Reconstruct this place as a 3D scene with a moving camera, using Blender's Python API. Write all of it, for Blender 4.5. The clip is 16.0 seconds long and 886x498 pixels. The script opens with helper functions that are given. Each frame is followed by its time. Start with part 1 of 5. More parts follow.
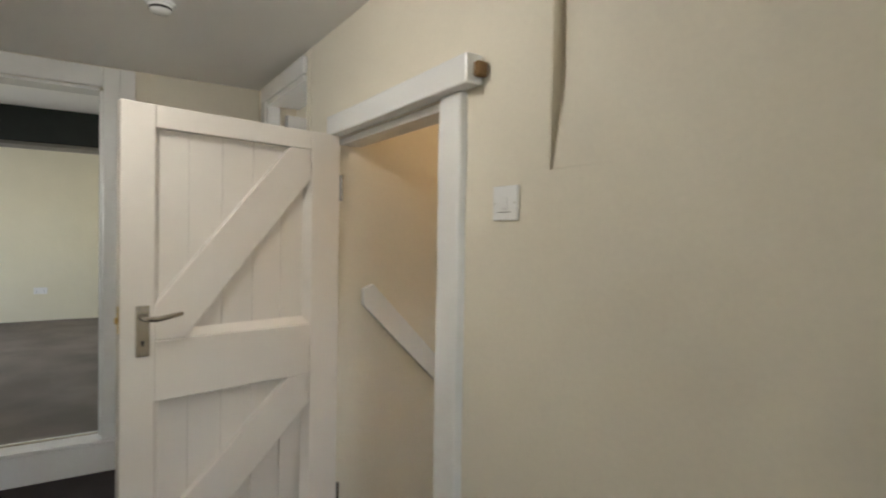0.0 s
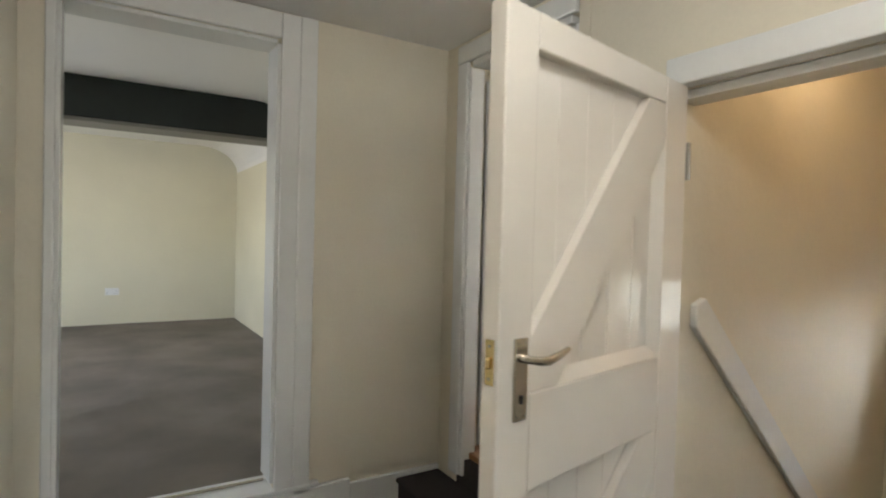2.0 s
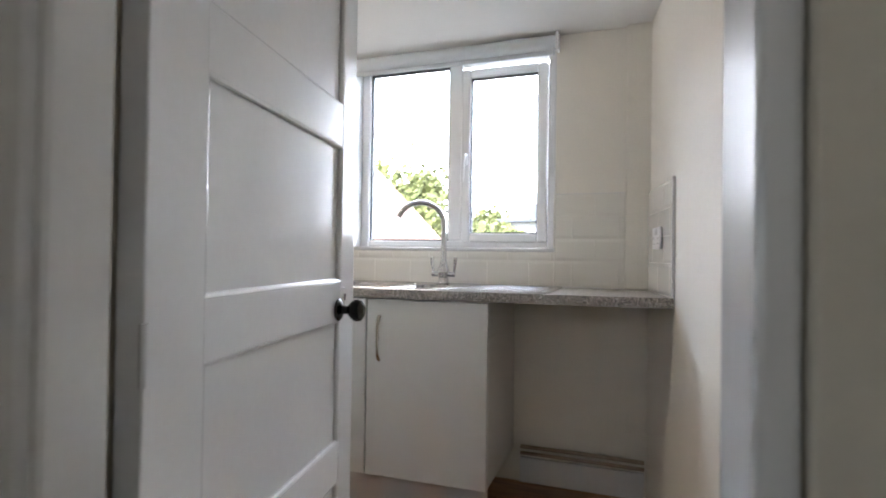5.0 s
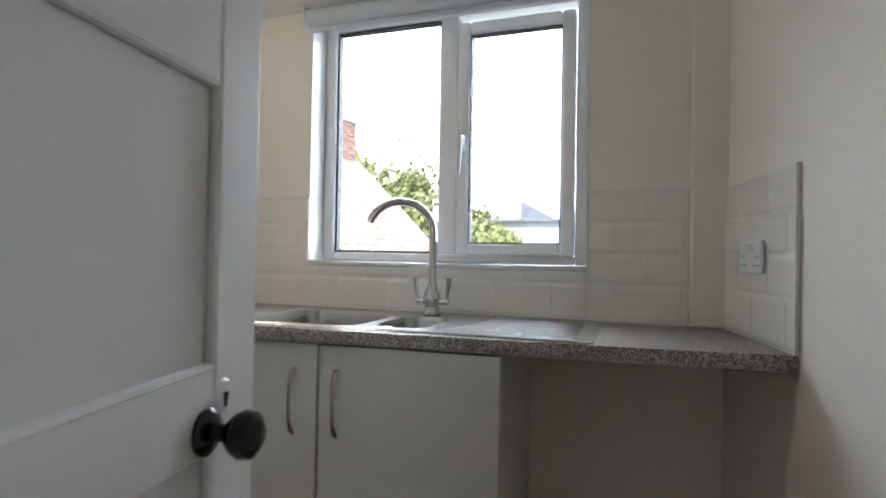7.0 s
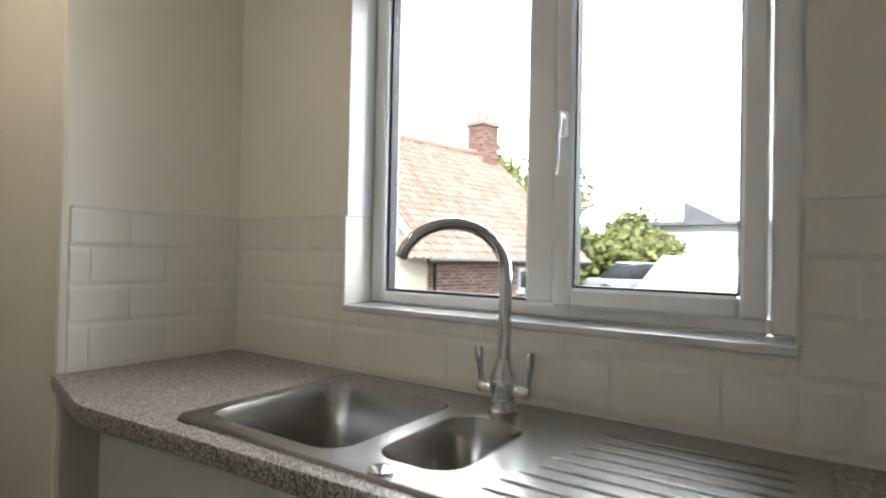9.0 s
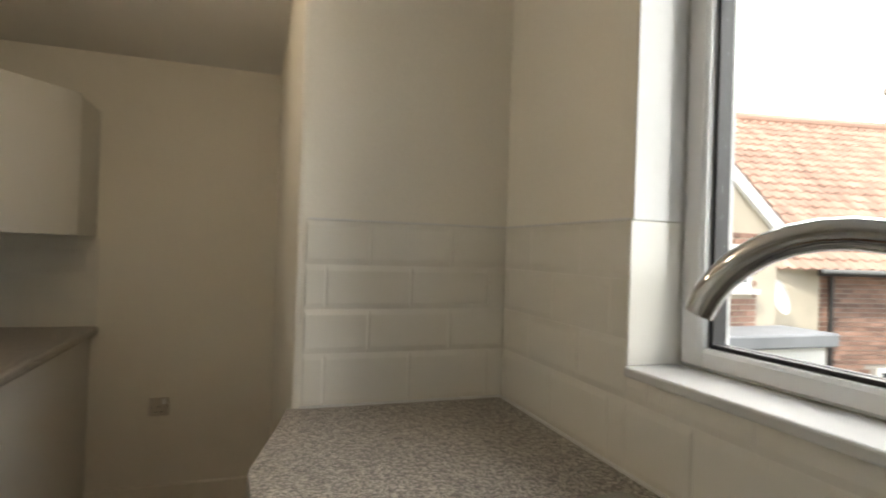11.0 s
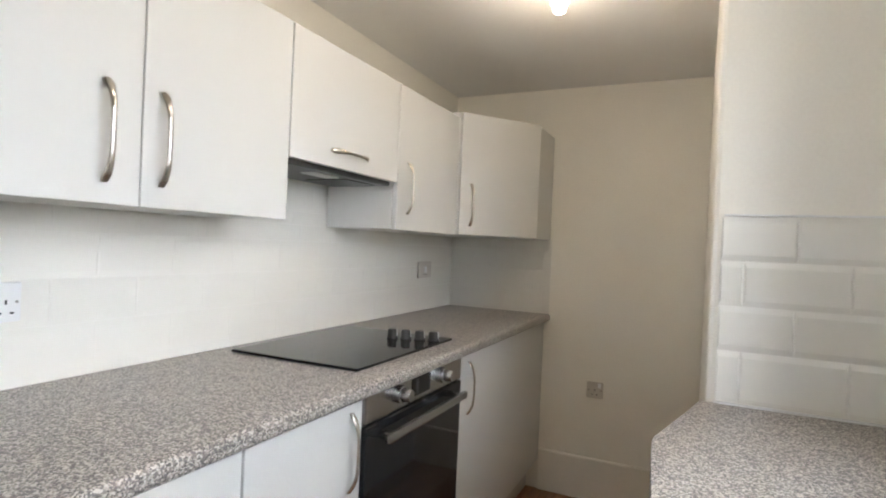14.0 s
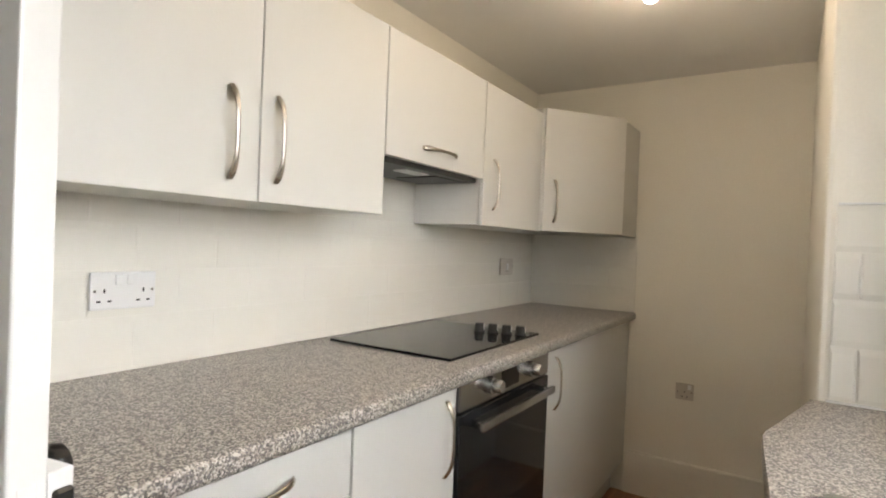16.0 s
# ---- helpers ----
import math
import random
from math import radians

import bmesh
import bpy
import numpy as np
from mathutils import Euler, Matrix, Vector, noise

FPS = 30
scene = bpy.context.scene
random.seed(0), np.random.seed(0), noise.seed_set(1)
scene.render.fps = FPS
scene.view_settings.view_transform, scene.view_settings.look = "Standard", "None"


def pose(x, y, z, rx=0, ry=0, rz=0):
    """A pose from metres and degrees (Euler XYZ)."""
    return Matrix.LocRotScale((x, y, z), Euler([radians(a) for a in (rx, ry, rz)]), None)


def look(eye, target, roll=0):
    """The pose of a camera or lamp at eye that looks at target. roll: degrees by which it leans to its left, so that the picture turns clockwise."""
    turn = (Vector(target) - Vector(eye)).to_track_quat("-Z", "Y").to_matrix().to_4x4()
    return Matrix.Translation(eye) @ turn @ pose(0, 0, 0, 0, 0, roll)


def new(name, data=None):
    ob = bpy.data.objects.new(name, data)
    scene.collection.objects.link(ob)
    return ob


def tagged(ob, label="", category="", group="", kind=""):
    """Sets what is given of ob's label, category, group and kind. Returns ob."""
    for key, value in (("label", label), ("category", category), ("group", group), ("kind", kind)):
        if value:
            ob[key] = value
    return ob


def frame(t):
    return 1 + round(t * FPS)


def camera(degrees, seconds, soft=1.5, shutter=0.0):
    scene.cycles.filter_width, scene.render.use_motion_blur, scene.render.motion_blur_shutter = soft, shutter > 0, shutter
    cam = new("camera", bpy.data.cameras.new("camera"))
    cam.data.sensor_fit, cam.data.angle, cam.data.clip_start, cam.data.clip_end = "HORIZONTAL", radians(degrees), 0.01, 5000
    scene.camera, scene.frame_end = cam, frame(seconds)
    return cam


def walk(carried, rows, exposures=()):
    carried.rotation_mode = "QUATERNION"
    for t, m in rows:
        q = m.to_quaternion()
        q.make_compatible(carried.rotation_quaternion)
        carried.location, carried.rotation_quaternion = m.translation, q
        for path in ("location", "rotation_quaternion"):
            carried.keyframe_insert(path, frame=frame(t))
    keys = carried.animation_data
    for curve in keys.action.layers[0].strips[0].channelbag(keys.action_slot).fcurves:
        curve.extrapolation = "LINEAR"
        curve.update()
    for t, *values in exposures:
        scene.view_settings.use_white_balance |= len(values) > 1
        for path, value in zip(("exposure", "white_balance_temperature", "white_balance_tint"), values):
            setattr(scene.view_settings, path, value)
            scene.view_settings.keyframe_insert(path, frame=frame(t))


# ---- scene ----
cam = camera(78.0, 16.0, soft=1.9, shutter=0.4)
PATH = [
    (0, (4.694, -3.042, 1.072), (3.017, -1.953, 1.03), 1.0),
    (0.5, (4.535, -3.17, 1.072), (2.795, -2.185, 1.033), 1.1),
    (1, (4.264, -3.278, 1.064), (2.499, -2.338, 1.0), 0.9),
    (1.5, (3.891, -3.461, 1.034), (2.132, -2.51, 0.992), 1.3),
    (2, (3.521, -3.598, 1.028), (1.816, -2.555, 0.989), 1.5),
    (2.5, (3.141, -3.581, 1.003), (1.539, -2.384, 0.965), 1.4),
    (2.7, (2.983, -3.543, 0.994), (1.454, -2.255, 0.965), 1.8),
    (3, (2.779, -3.449, 0.987), (1.359, -2.041, 0.961), 1.6),
    (3.5, (2.474, -3.253, 0.963), (1.309, -1.627, 0.974), 1.4),
    (4, (2.234, -3.013, 0.984), (1.269, -1.262, 0.994), 1.2),
    (4.5, (2.05, -2.777, 1.021), (1.289, -0.928, 1.035), 1.1),
    (4.7, (2.008, -2.674, 1.029), (1.295, -0.806, 1.053), 0.8),
    (6.8, (1.712, -1.937, 1.123), (1.052, -0.049, 1.141), 0.9),
    (7, (1.7, -1.859, 1.113), (1.045, 0.031, 1.135), 1.0),
    (7.5, (1.685, -1.667, 1.126), (1.007, 0.214, 1.151), 0.9),
    (8, (1.669, -1.527, 1.167), (0.876, 0.309, 1.195), 0.9),
    (8.2, (1.662, -1.45, 1.179), (0.83, 0.369, 1.204), 1.0),
    (10.3, (1.384, -0.67, 1.262), (-0.324, 0.37, 1.278), 1.6),
    (10.5, (1.348, -0.644, 1.262), (-0.412, 0.306, 1.269), 1.7),
    (11, (1.266, -0.601, 1.266), (-0.627, 0.044, 1.276), 1.8),
    (11.5, (1.264, -0.58, 1.268), (-0.73, -0.423, 1.273), 2.2),
    (12, (1.298, -0.584, 1.258), (-0.692, -0.782, 1.27), 2.7),
    (12.5, (1.331, -0.558, 1.254), (-0.622, -0.988, 1.256), 2.5),
    (13, (1.348, -0.543, 1.247), (-0.553, -1.164, 1.242), 2.6),
    (13.5, (1.372, -0.535, 1.241), (-0.474, -1.304, 1.23), 2.6),
    (14, (1.397, -0.539, 1.235), (-0.413, -1.39, 1.222), 2.5),
    (14.5, (1.414, -0.544, 1.225), (-0.369, -1.451, 1.211), 2.4),
    (15, (1.429, -0.557, 1.218), (-0.322, -1.524, 1.201), 2.4),
    (15.5, (1.443, -0.565, 1.213), (-0.271, -1.596, 1.195), 2.3),
    (16, (1.447, -0.57, 1.212), (-0.237, -1.649, 1.193), 2.3),
]
EXPO = [(0, 2.7, 6200, 9), (2, 2.85, 6200, 8), (3, 2.82, 6050, 9), (3.8, 2.45, 5950, 11), (4.7, 2.05, 5800, 13), (6.8, 1.2, 5750, 10), (8.2, 1.08, 5950, 9), (10.3, 0.5, 6900, 9), (11, 0.68, 7000, 9), (11.5, 1.1, 7000, 9), (12.5, 1.55, 6200, 10), (13.5, 1.64, 5950, 11), (14.5, 1.78, 6000, 11), (16, 1.6, 6650, 11)]
walk(cam, [(t, look(eye, target, roll)) for t, eye, target, roll in PATH], EXPO)

# ---- world and sun: bright hazy day ----
world = bpy.data.worlds.new("sky_world")
scene.world = world
world.use_nodes = True
wn = world.node_tree
sky = wn.nodes.new("ShaderNodeTexSky")
sky.sky_type, sky.sun_disc = "NISHITA", False
sky.sun_elevation, sky.sun_rotation = radians(42), radians(160)
wn.links.new(sky.outputs[0], wn.nodes["Background"].inputs[0])
wn.nodes["Background"].inputs[1].default_value = 0.15
sun_data = bpy.data.lights.new("sun", "SUN")
sun_data.energy, sun_data.angle, sun_data.color = 4.0, radians(0.5), (1.0, 0.95, 0.87)
sun = new("sun", sun_data)
sun.matrix_world = look((0, 0, 30), (-8.0, 20.0, 9.0))


def area_light(name, size_x, size_y, watts, colour, m):
    d = bpy.data.lights.new(name, "AREA")
    d.shape, d.size, d.size_y, d.energy, d.color = "RECTANGLE", size_x, size_y, watts, colour
    ob = new(name, d)
    ob.matrix_world = m
    return ob


def bulb_light(name, watts, colour, at, radius=0.04):
    d = bpy.data.lights.new(name, "POINT")
    d.energy, d.color, d.shadow_soft_size = watts, colour, radius
    ob = new(name, d)
    ob.location = at
    return ob


# daylight in two assumed windows out of view, at the hall's end and bedroom
area_light("hall_end_fill_daylight", 0.9, 1.0, 2.4, (1.0, 0.98, 0.94), look((8.5, -3.07, 1.38), (2.0, -3.0, 0.9)))
area_light("bedroom_window_daylight", 1.3, 1.1, 5.6, (0.96, 0.98, 1.0), look((-1.6, -6.0, 1.2), (-1.8, -3.0, 0.6)))
# warm lamp with no fitting, out of view, added to tint the stairwell
bulb_light("stair_warm_fill", 0.62, (1.0, 0.66, 0.34), (2.74, -1.38, 1.90), 0.06)
bulb_light("kitchen_lamp_glow", 1.3, (1.0, 0.80, 0.56), (-0.26, -0.96, 1.925))
# second spot is assumed, out of view, and placed to brighten the projecting wall
bulb_light("kitchen_lamp_glow", 1.5, (1.0, 0.82, 0.60), (0.42, -0.90, 1.935))
# unseen lamp without a fitting, added to light the hall from above
bulb_light("hall_fill_glow", 2.0, (1.0, 0.93, 0.84), (3.30, -3.12, 1.87), 0.06)
# ---- builders ----
def thing(name, m, label, category, group=""):
    ob = new(name)
    ob.matrix_basis = m
    return tagged(ob, label, category, group)


def mesh_of(name, bm, material, smooth=False):
    bmesh.ops.recalc_face_normals(bm, faces=bm.faces)
    me = bpy.data.meshes.new(name)
    bm.to_mesh(me)
    bm.free()
    if smooth:
        for p in me.polygons:
            p.use_smooth = True
        me.set_sharp_from_angle(angle=radians(38))
    me.materials.append(material)
    return me


def part(name, bm, material, parent=None, label="", smooth=False, m=None):
    ob = new(name, mesh_of(name, bm, material, smooth))
    if parent:
        ob.parent = parent
    if m is not None:
        ob.matrix_basis = m
    if label:
        ob["label"] = label
    return ob


def structure(name, bm, material, label="", category="", smooth=False):
    return tagged(part(name, bm, material, None, "", smooth), label, category, "", "structure")


def box(x0, x1, y0, y1, z0, z1, bevel=0.0, seg=1, bm=None):
    """A box, into bm or a new bmesh, with its edges rounded by bevel."""
    own = bmesh.new()
    r = bmesh.ops.create_cube(own, size=1)
    bmesh.ops.scale(own, vec=(x1 - x0, y1 - y0, z1 - z0), verts=r["verts"])
    bmesh.ops.translate(own, vec=((x0 + x1) / 2, (y0 + y1) / 2, (z0 + z1) / 2), verts=r["verts"])
    if bevel:
        bmesh.ops.bevel(own, geom=own.edges[:], offset=bevel, segments=seg, affect="EDGES", profile=0.5)
    return own if bm is None else merge(bm, own)


def merge(bm, other, m=None):
    me = bpy.data.meshes.new("join")
    if m is not None:
        bmesh.ops.transform(other, matrix=m, verts=other.verts)
    other.to_mesh(me)
    other.free()
    bm.from_mesh(me)
    bpy.data.meshes.remove(me)
    return bm


def prism(points, z0, z1, bevel=0.0, seg=1):
    """An upright prism over a plan outline."""
    bm = bmesh.new()
    f = bm.faces.new([bm.verts.new((x, y, z0)) for x, y in points])
    up = bmesh.ops.extrude_face_region(bm, geom=[f])
    bmesh.ops.translate(bm, vec=(0, 0, z1 - z0), verts=[v for v in up["geom"] if isinstance(v, bmesh.types.BMVert)])
    if bevel:
        bmesh.ops.bevel(bm, geom=bm.edges[:], offset=bevel, segments=seg, affect="EDGES", profile=0.5)
    return bm


def turned(profile, n=24):
    """A body of revolution about z from (radius, height) pairs, closed at both ends."""
    bm = bmesh.new()
    rings = [[bm.verts.new((r * math.cos(a * math.tau / n), r * math.sin(a * math.tau / n), z)) for a in range(n)] for r, z in profile]
    for lo, hi in zip(rings, rings[1:]):
        for a in range(n):
            bm.faces.new((lo[a], lo[(a + 1) % n], hi[(a + 1) % n], hi[a]))
    bm.faces.new(rings[0][::-1])
    bm.faces.new(rings[-1])
    return bm


def tube(path, radius, n=12, flat=1.0):
    """A bent tube through points; flat squeezes it along its second axis."""
    bm, rings = bmesh.new(), []
    path = [Vector(p) for p in path]
    side = None
    for i, p in enumerate(path):
        way = (path[min(i + 1, len(path) - 1)] - path[max(i - 1, 0)]).normalized()
        if side is None:
            side = way.orthogonal().normalized()
        side = (side - way * side.dot(way)).normalized()
        other = way.cross(side)
        r = radius[i] if isinstance(radius, (list, tuple)) else radius
        rings.append([bm.verts.new(p + r * (math.cos(k * math.tau / n) * side + flat * math.sin(k * math.tau / n) * other)) for k in range(n)])
    for lo, hi in zip(rings, rings[1:]):
        for k in range(n):
            bm.faces.new((lo[k], lo[(k + 1) % n], hi[(k + 1) % n], hi[k]))
    bm.faces.new(rings[0][::-1])
    bm.faces.new(rings[-1])
    return bm


def wall_with_hole(axis, a0, a1, z0, z1, d0, d1, holes=()):
    """A wall along x or y from a0 to a1, between d0 and d1 in thickness, with rectangular holes (a, b, low, high) right through."""
    bm = bmesh.new()
    cuts = sorted({a0, a1, *[h[0] for h in holes], *[h[1] for h in holes]})
    for lo, hi in zip(cuts, cuts[1:]):
        spans, mid = [(z0, z1)], (lo + hi) / 2
        for a, b, low, high in holes:
            if a < mid < b:
                spans = [s for p, q in spans for s in ((p, min(q, low)), (max(p, high), q)) if s[1] - s[0] > 1e-4]
        for p, q in spans:
            (box(lo, hi, d0, d1, p, q, bm=bm) if axis == "x" else box(d0, d1, lo, hi, p, q, bm=bm))
    bmesh.ops.remove_doubles(bm, verts=bm.verts, dist=1e-5)
    seen = {}
    for f in bm.faces:
        seen.setdefault(tuple(round(c, 4) for c in f.calc_center_median()), []).append(f)
    bmesh.ops.delete(bm, geom=[f for fs in seen.values() if len(fs) > 1 for f in fs], context="FACES_ONLY")
    return bm


# ---- materials ----
def material(name, colour, rough=0.5, metal=0.0, vary=0.06, scale=3.0, grain=0.0, grain_scale=300.0, bump=0.05, bump_scale=60.0, coat=0.0, spec=0.5):
    """A painted or solid surface: broad and fine variation of the colour, a varying gloss and a fine relief."""
    mat = bpy.data.materials.new(name)
    mat.use_nodes = True
    t = mat.node_tree
    bsdf = t.nodes["Principled BSDF"]
    where = t.nodes.new("ShaderNodeTexCoord")

    def noise_at(size, detail=3.0):
        n = t.nodes.new("ShaderNodeTexNoise")
        n.inputs["Scale"].default_value, n.inputs["Detail"].default_value = size, detail
        t.links.new(where.outputs["Object"], n.inputs["Vector"])
        return n.outputs["Fac"]

    def shade(source, amount, base):
        m = t.nodes.new("ShaderNodeMix")
        m.data_type, m.blend_type = "RGBA", "MULTIPLY"
        r = t.nodes.new("ShaderNodeMapRange")
        r.inputs["From Min"].default_value, r.inputs["From Max"].default_value = 0.3, 0.7
        r.inputs["To Min"].default_value, r.inputs["To Max"].default_value = 1 - amount, 1.0
        t.links.new(source, r.inputs["Value"])
        m.inputs["Factor"].default_value = 1.0
        if isinstance(base, tuple):
            m.inputs[6].default_value = (*base, 1)
        else:
            t.links.new(base, m.inputs[6])
        t.links.new(r.outputs[0], m.inputs[7])
        return m.outputs[2]

    out = shade(noise_at(scale), vary, colour)
    if grain:
        out = shade(noise_at(grain_scale, 2.0), grain, out)
    t.links.new(out, bsdf.inputs["Base Color"])
    r = t.nodes.new("ShaderNodeMapRange")
    r.inputs["To Min"].default_value, r.inputs["To Max"].default_value = max(rough - 0.03, 0.02), min(rough + 0.03, 1)
    t.links.new(noise_at(scale * 4), r.inputs["Value"])
    t.links.new(r.outputs[0], bsdf.inputs["Roughness"])
    bsdf.inputs["Metallic"].default_value = metal
    bsdf.inputs["Coat Weight"].default_value = coat
    bsdf.inputs["Specular IOR Level"].default_value = spec
    if bump:
        b = t.nodes.new("ShaderNodeBump")
        b.inputs["Strength"].default_value, b.inputs["Distance"].default_value = bump, 0.01
        t.links.new(noise_at(bump_scale, 4.0), b.inputs["Height"])
        t.links.new(b.outputs[0], bsdf.inputs["Normal"])
    return mat


CREAM = material("cream_wall_paint", (0.76, 0.72, 0.57), 0.62, vary=0.07, scale=1.6, grain=0.03, grain_scale=90, bump=0.25, bump_scale=14)
HALL_CREAM = material("hall_cream_paint", (0.79, 0.733, 0.615), 0.6, vary=0.08, scale=1.4, grain=0.03, grain_scale=80, bump=0.35, bump_scale=9)
KITCHEN_PAINT = material("kitchen_cream_paint", (0.88, 0.85, 0.775), 0.6, vary=0.05, scale=1.5, grain=0.03, grain_scale=120, bump=0.12, bump_scale=25)
CEILING_PAINT = material("white_ceiling_paint", (0.87, 0.86, 0.84), 0.8, vary=0.05, scale=1.2, bump=0.2, bump_scale=20)
GLOSS_WHITE = material("white_gloss_woodwork", (0.83, 0.83, 0.825), 0.19, vary=0.03, scale=3, grain=0.02, grain_scale=60, bump=0.03, bump_scale=18)
DOOR_CREAM = material("cream_gloss_door_paint", (0.83, 0.78, 0.72), 0.14, vary=0.025, scale=2, grain=0.01, grain_scale=50, bump=0.02, bump_scale=16)
UPVC = material("white_upvc", (0.86, 0.87, 0.88), 0.19, vary=0.02, bump=0.0)
CABINET = material("ivory_cabinet_board", (0.625, 0.617, 0.59), 0.42, vary=0.03, scale=2, bump=0.04, bump_scale=140)
CARCASS = material("white_carcass_board", (0.72, 0.70, 0.66), 0.5, vary=0.04, bump=0.03)
PLINTH = material("grey_plinth_board", (0.50, 0.48, 0.47), 0.5, vary=0.06, bump=0.03)
CHROME = material("polished_chrome", (0.66, 0.665, 0.67), 0.07, 1.0, vary=0.03, bump=0.0)
NICKEL = material("brushed_nickel", (0.56, 0.52, 0.46), 0.24, 1.0, vary=0.04, scale=20, bump=0.0)
STEEL = material("brushed_stainless_steel", (0.46, 0.455, 0.45), 0.25, 1.0, vary=0.06, scale=6, bump=0.03, bump_scale=300)
BLACK_GLASS = material("black_ceramic_glass", (0.012, 0.012, 0.013), 0.06, vary=0.1, bump=0.0, spec=0.3)
BLACK_PLASTIC = material("black_plastic", (0.02, 0.02, 0.02), 0.35, vary=0.1, bump=0.02)
EBONY = material("black_ebonised_knob", (0.012, 0.011, 0.011), 0.18, vary=0.15, bump=0.02)
SOCKET_WHITE = material("white_socket_plastic", (0.80, 0.80, 0.80), 0.37, vary=0.02, bump=0.0)
GROUT = material("white_grout", (0.82, 0.80, 0.745), 0.6, vary=0.04, scale=8, bump=0.1, bump_scale=200)
CARPET = material("grey_brown_carpet", (0.34, 0.30, 0.265), 0.95, vary=0.3, scale=2.2, grain=0.35, grain_scale=420, bump=0.8, bump_scale=380, spec=0.1)
HALL_CARPET = material("dark_grey_hall_carpet", (0.10, 0.088, 0.09), 0.95, vary=0.25, scale=3, grain=0.35, grain_scale=400, bump=0.8, bump_scale=360, spec=0.1)
BEAM_GREEN = material("black_green_beam_paint", (0.010, 0.018, 0.015), 0.45, vary=0.3, scale=6, bump=0.15, bump_scale=30)
BEAM_GREY = material("grey_beam_edge", (0.22, 0.21, 0.19), 0.5, vary=0.15)
BRASS = material("polished_brass", (0.75, 0.58, 0.30), 0.22, 1.0, vary=0.08, bump=0.0)
BLUE_GREY = material("pale_grey_blind_fabric", (0.62, 0.66, 0.70), 0.6, vary=0.05, bump=0.1, bump_scale=120)
RUBBER = material("black_glazing_gasket", (0.015, 0.016, 0.02), 0.5, vary=0.1, bump=0.0)
PIPE_PAINT = material("old_copper_pipe", (0.45, 0.36, 0.27), 0.45, 0.6, vary=0.2, scale=12)


def speckled(name):
    """Worktop laminate: pale and dark flecks over a warm grey."""
    mat = material(name, (0.5, 0.46, 0.40), 0.36, vary=0.05, bump=0.0)
    t = mat.node_tree
    where = t.nodes.new("ShaderNodeTexCoord")
    v = t.nodes.new("ShaderNodeTexVoronoi")
    v.inputs["Scale"].default_value = 350
    t.links.new(where.outputs["Object"], v.inputs["Vector"])
    ramp = t.nodes.new("ShaderNodeValToRGB")
    ramp.color_ramp.interpolation = "CONSTANT"
    e = ramp.color_ramp.elements
    e[0].position, e[0].color = 0.0, (0.10, 0.09, 0.085, 1)
    e[1].position, e[1].color = 0.2, (0.21, 0.187, 0.168, 1)
    for at, c in ((0.42, (0.38, 0.34, 0.30)), (0.62, (0.54, 0.50, 0.455)), (0.84, (0.15, 0.14, 0.138))):
        k = e.new(at)
        k.color = (*c, 1)
    sep = t.nodes.new("ShaderNodeSeparateColor")
    t.links.new(v.outputs["Color"], sep.inputs[0])
    t.links.new(sep.outputs[0], ramp.inputs[0])
    t.links.new(ramp.outputs[0], t.nodes["Principled BSDF"].inputs["Base Color"])
    return mat


def wood_planks(name, dark, light):
    """Laminate with grain along x; each plank its own shade."""
    mat = material(name, light, 0.34, vary=0.1, bump=0.04, bump_scale=80)
    t = mat.node_tree
    where, info = t.nodes.new("ShaderNodeTexCoord"), t.nodes.new("ShaderNodeObjectInfo")
    shift = t.nodes.new("ShaderNodeVectorMath")
    shift.operation = "MULTIPLY_ADD"
    shift.inputs[1].default_value = (1, 1, 1)
    spread = t.nodes.new("ShaderNodeVectorMath")
    spread.operation = "SCALE"
    spread.inputs[0].default_value = (7.0, 3.0, 5.0)
    t.links.new(info.outputs["Random"], spread.inputs["Scale"])
    t.links.new(where.outputs["Object"], shift.inputs[0])
    t.links.new(spread.outputs[0], shift.inputs[2])
    squeeze = t.nodes.new("ShaderNodeMapping")
    squeeze.inputs["Scale"].default_value = (2.2, 26.0, 8.0)
    t.links.new(shift.outputs[0], squeeze.inputs["Vector"])
    n = t.nodes.new("ShaderNodeTexNoise")
    n.inputs["Scale"].default_value, n.inputs["Detail"].default_value, n.inputs["Distortion"].default_value = 1.6, 6.0, 0.8
    t.links.new(squeeze.outputs[0], n.inputs["Vector"])
    ramp = t.nodes.new("ShaderNodeValToRGB")
    ramp.color_ramp.elements[0].position, ramp.color_ramp.elements[0].color = 0.32, (*dark, 1)
    ramp.color_ramp.elements[1].position, ramp.color_ramp.elements[1].color = 0.66, (*light, 1)
    t.links.new(n.outputs["Fac"], ramp.inputs[0])
    mix = t.nodes.new("ShaderNodeMix")
    mix.data_type, mix.blend_type = "RGBA", "MULTIPLY"
    r = t.nodes.new("ShaderNodeMapRange")
    r.inputs["To Min"].default_value, r.inputs["To Max"].default_value = 0.72, 1.08
    t.links.new(info.outputs["Random"], r.inputs["Value"])
    mix.inputs["Factor"].default_value = 1.0
    t.links.new(ramp.outputs[0], mix.inputs[6])
    t.links.new(r.outputs[0], mix.inputs[7])
    t.links.new(mix.outputs[2], t.nodes["Principled BSDF"].inputs["Base Color"])
    return mat


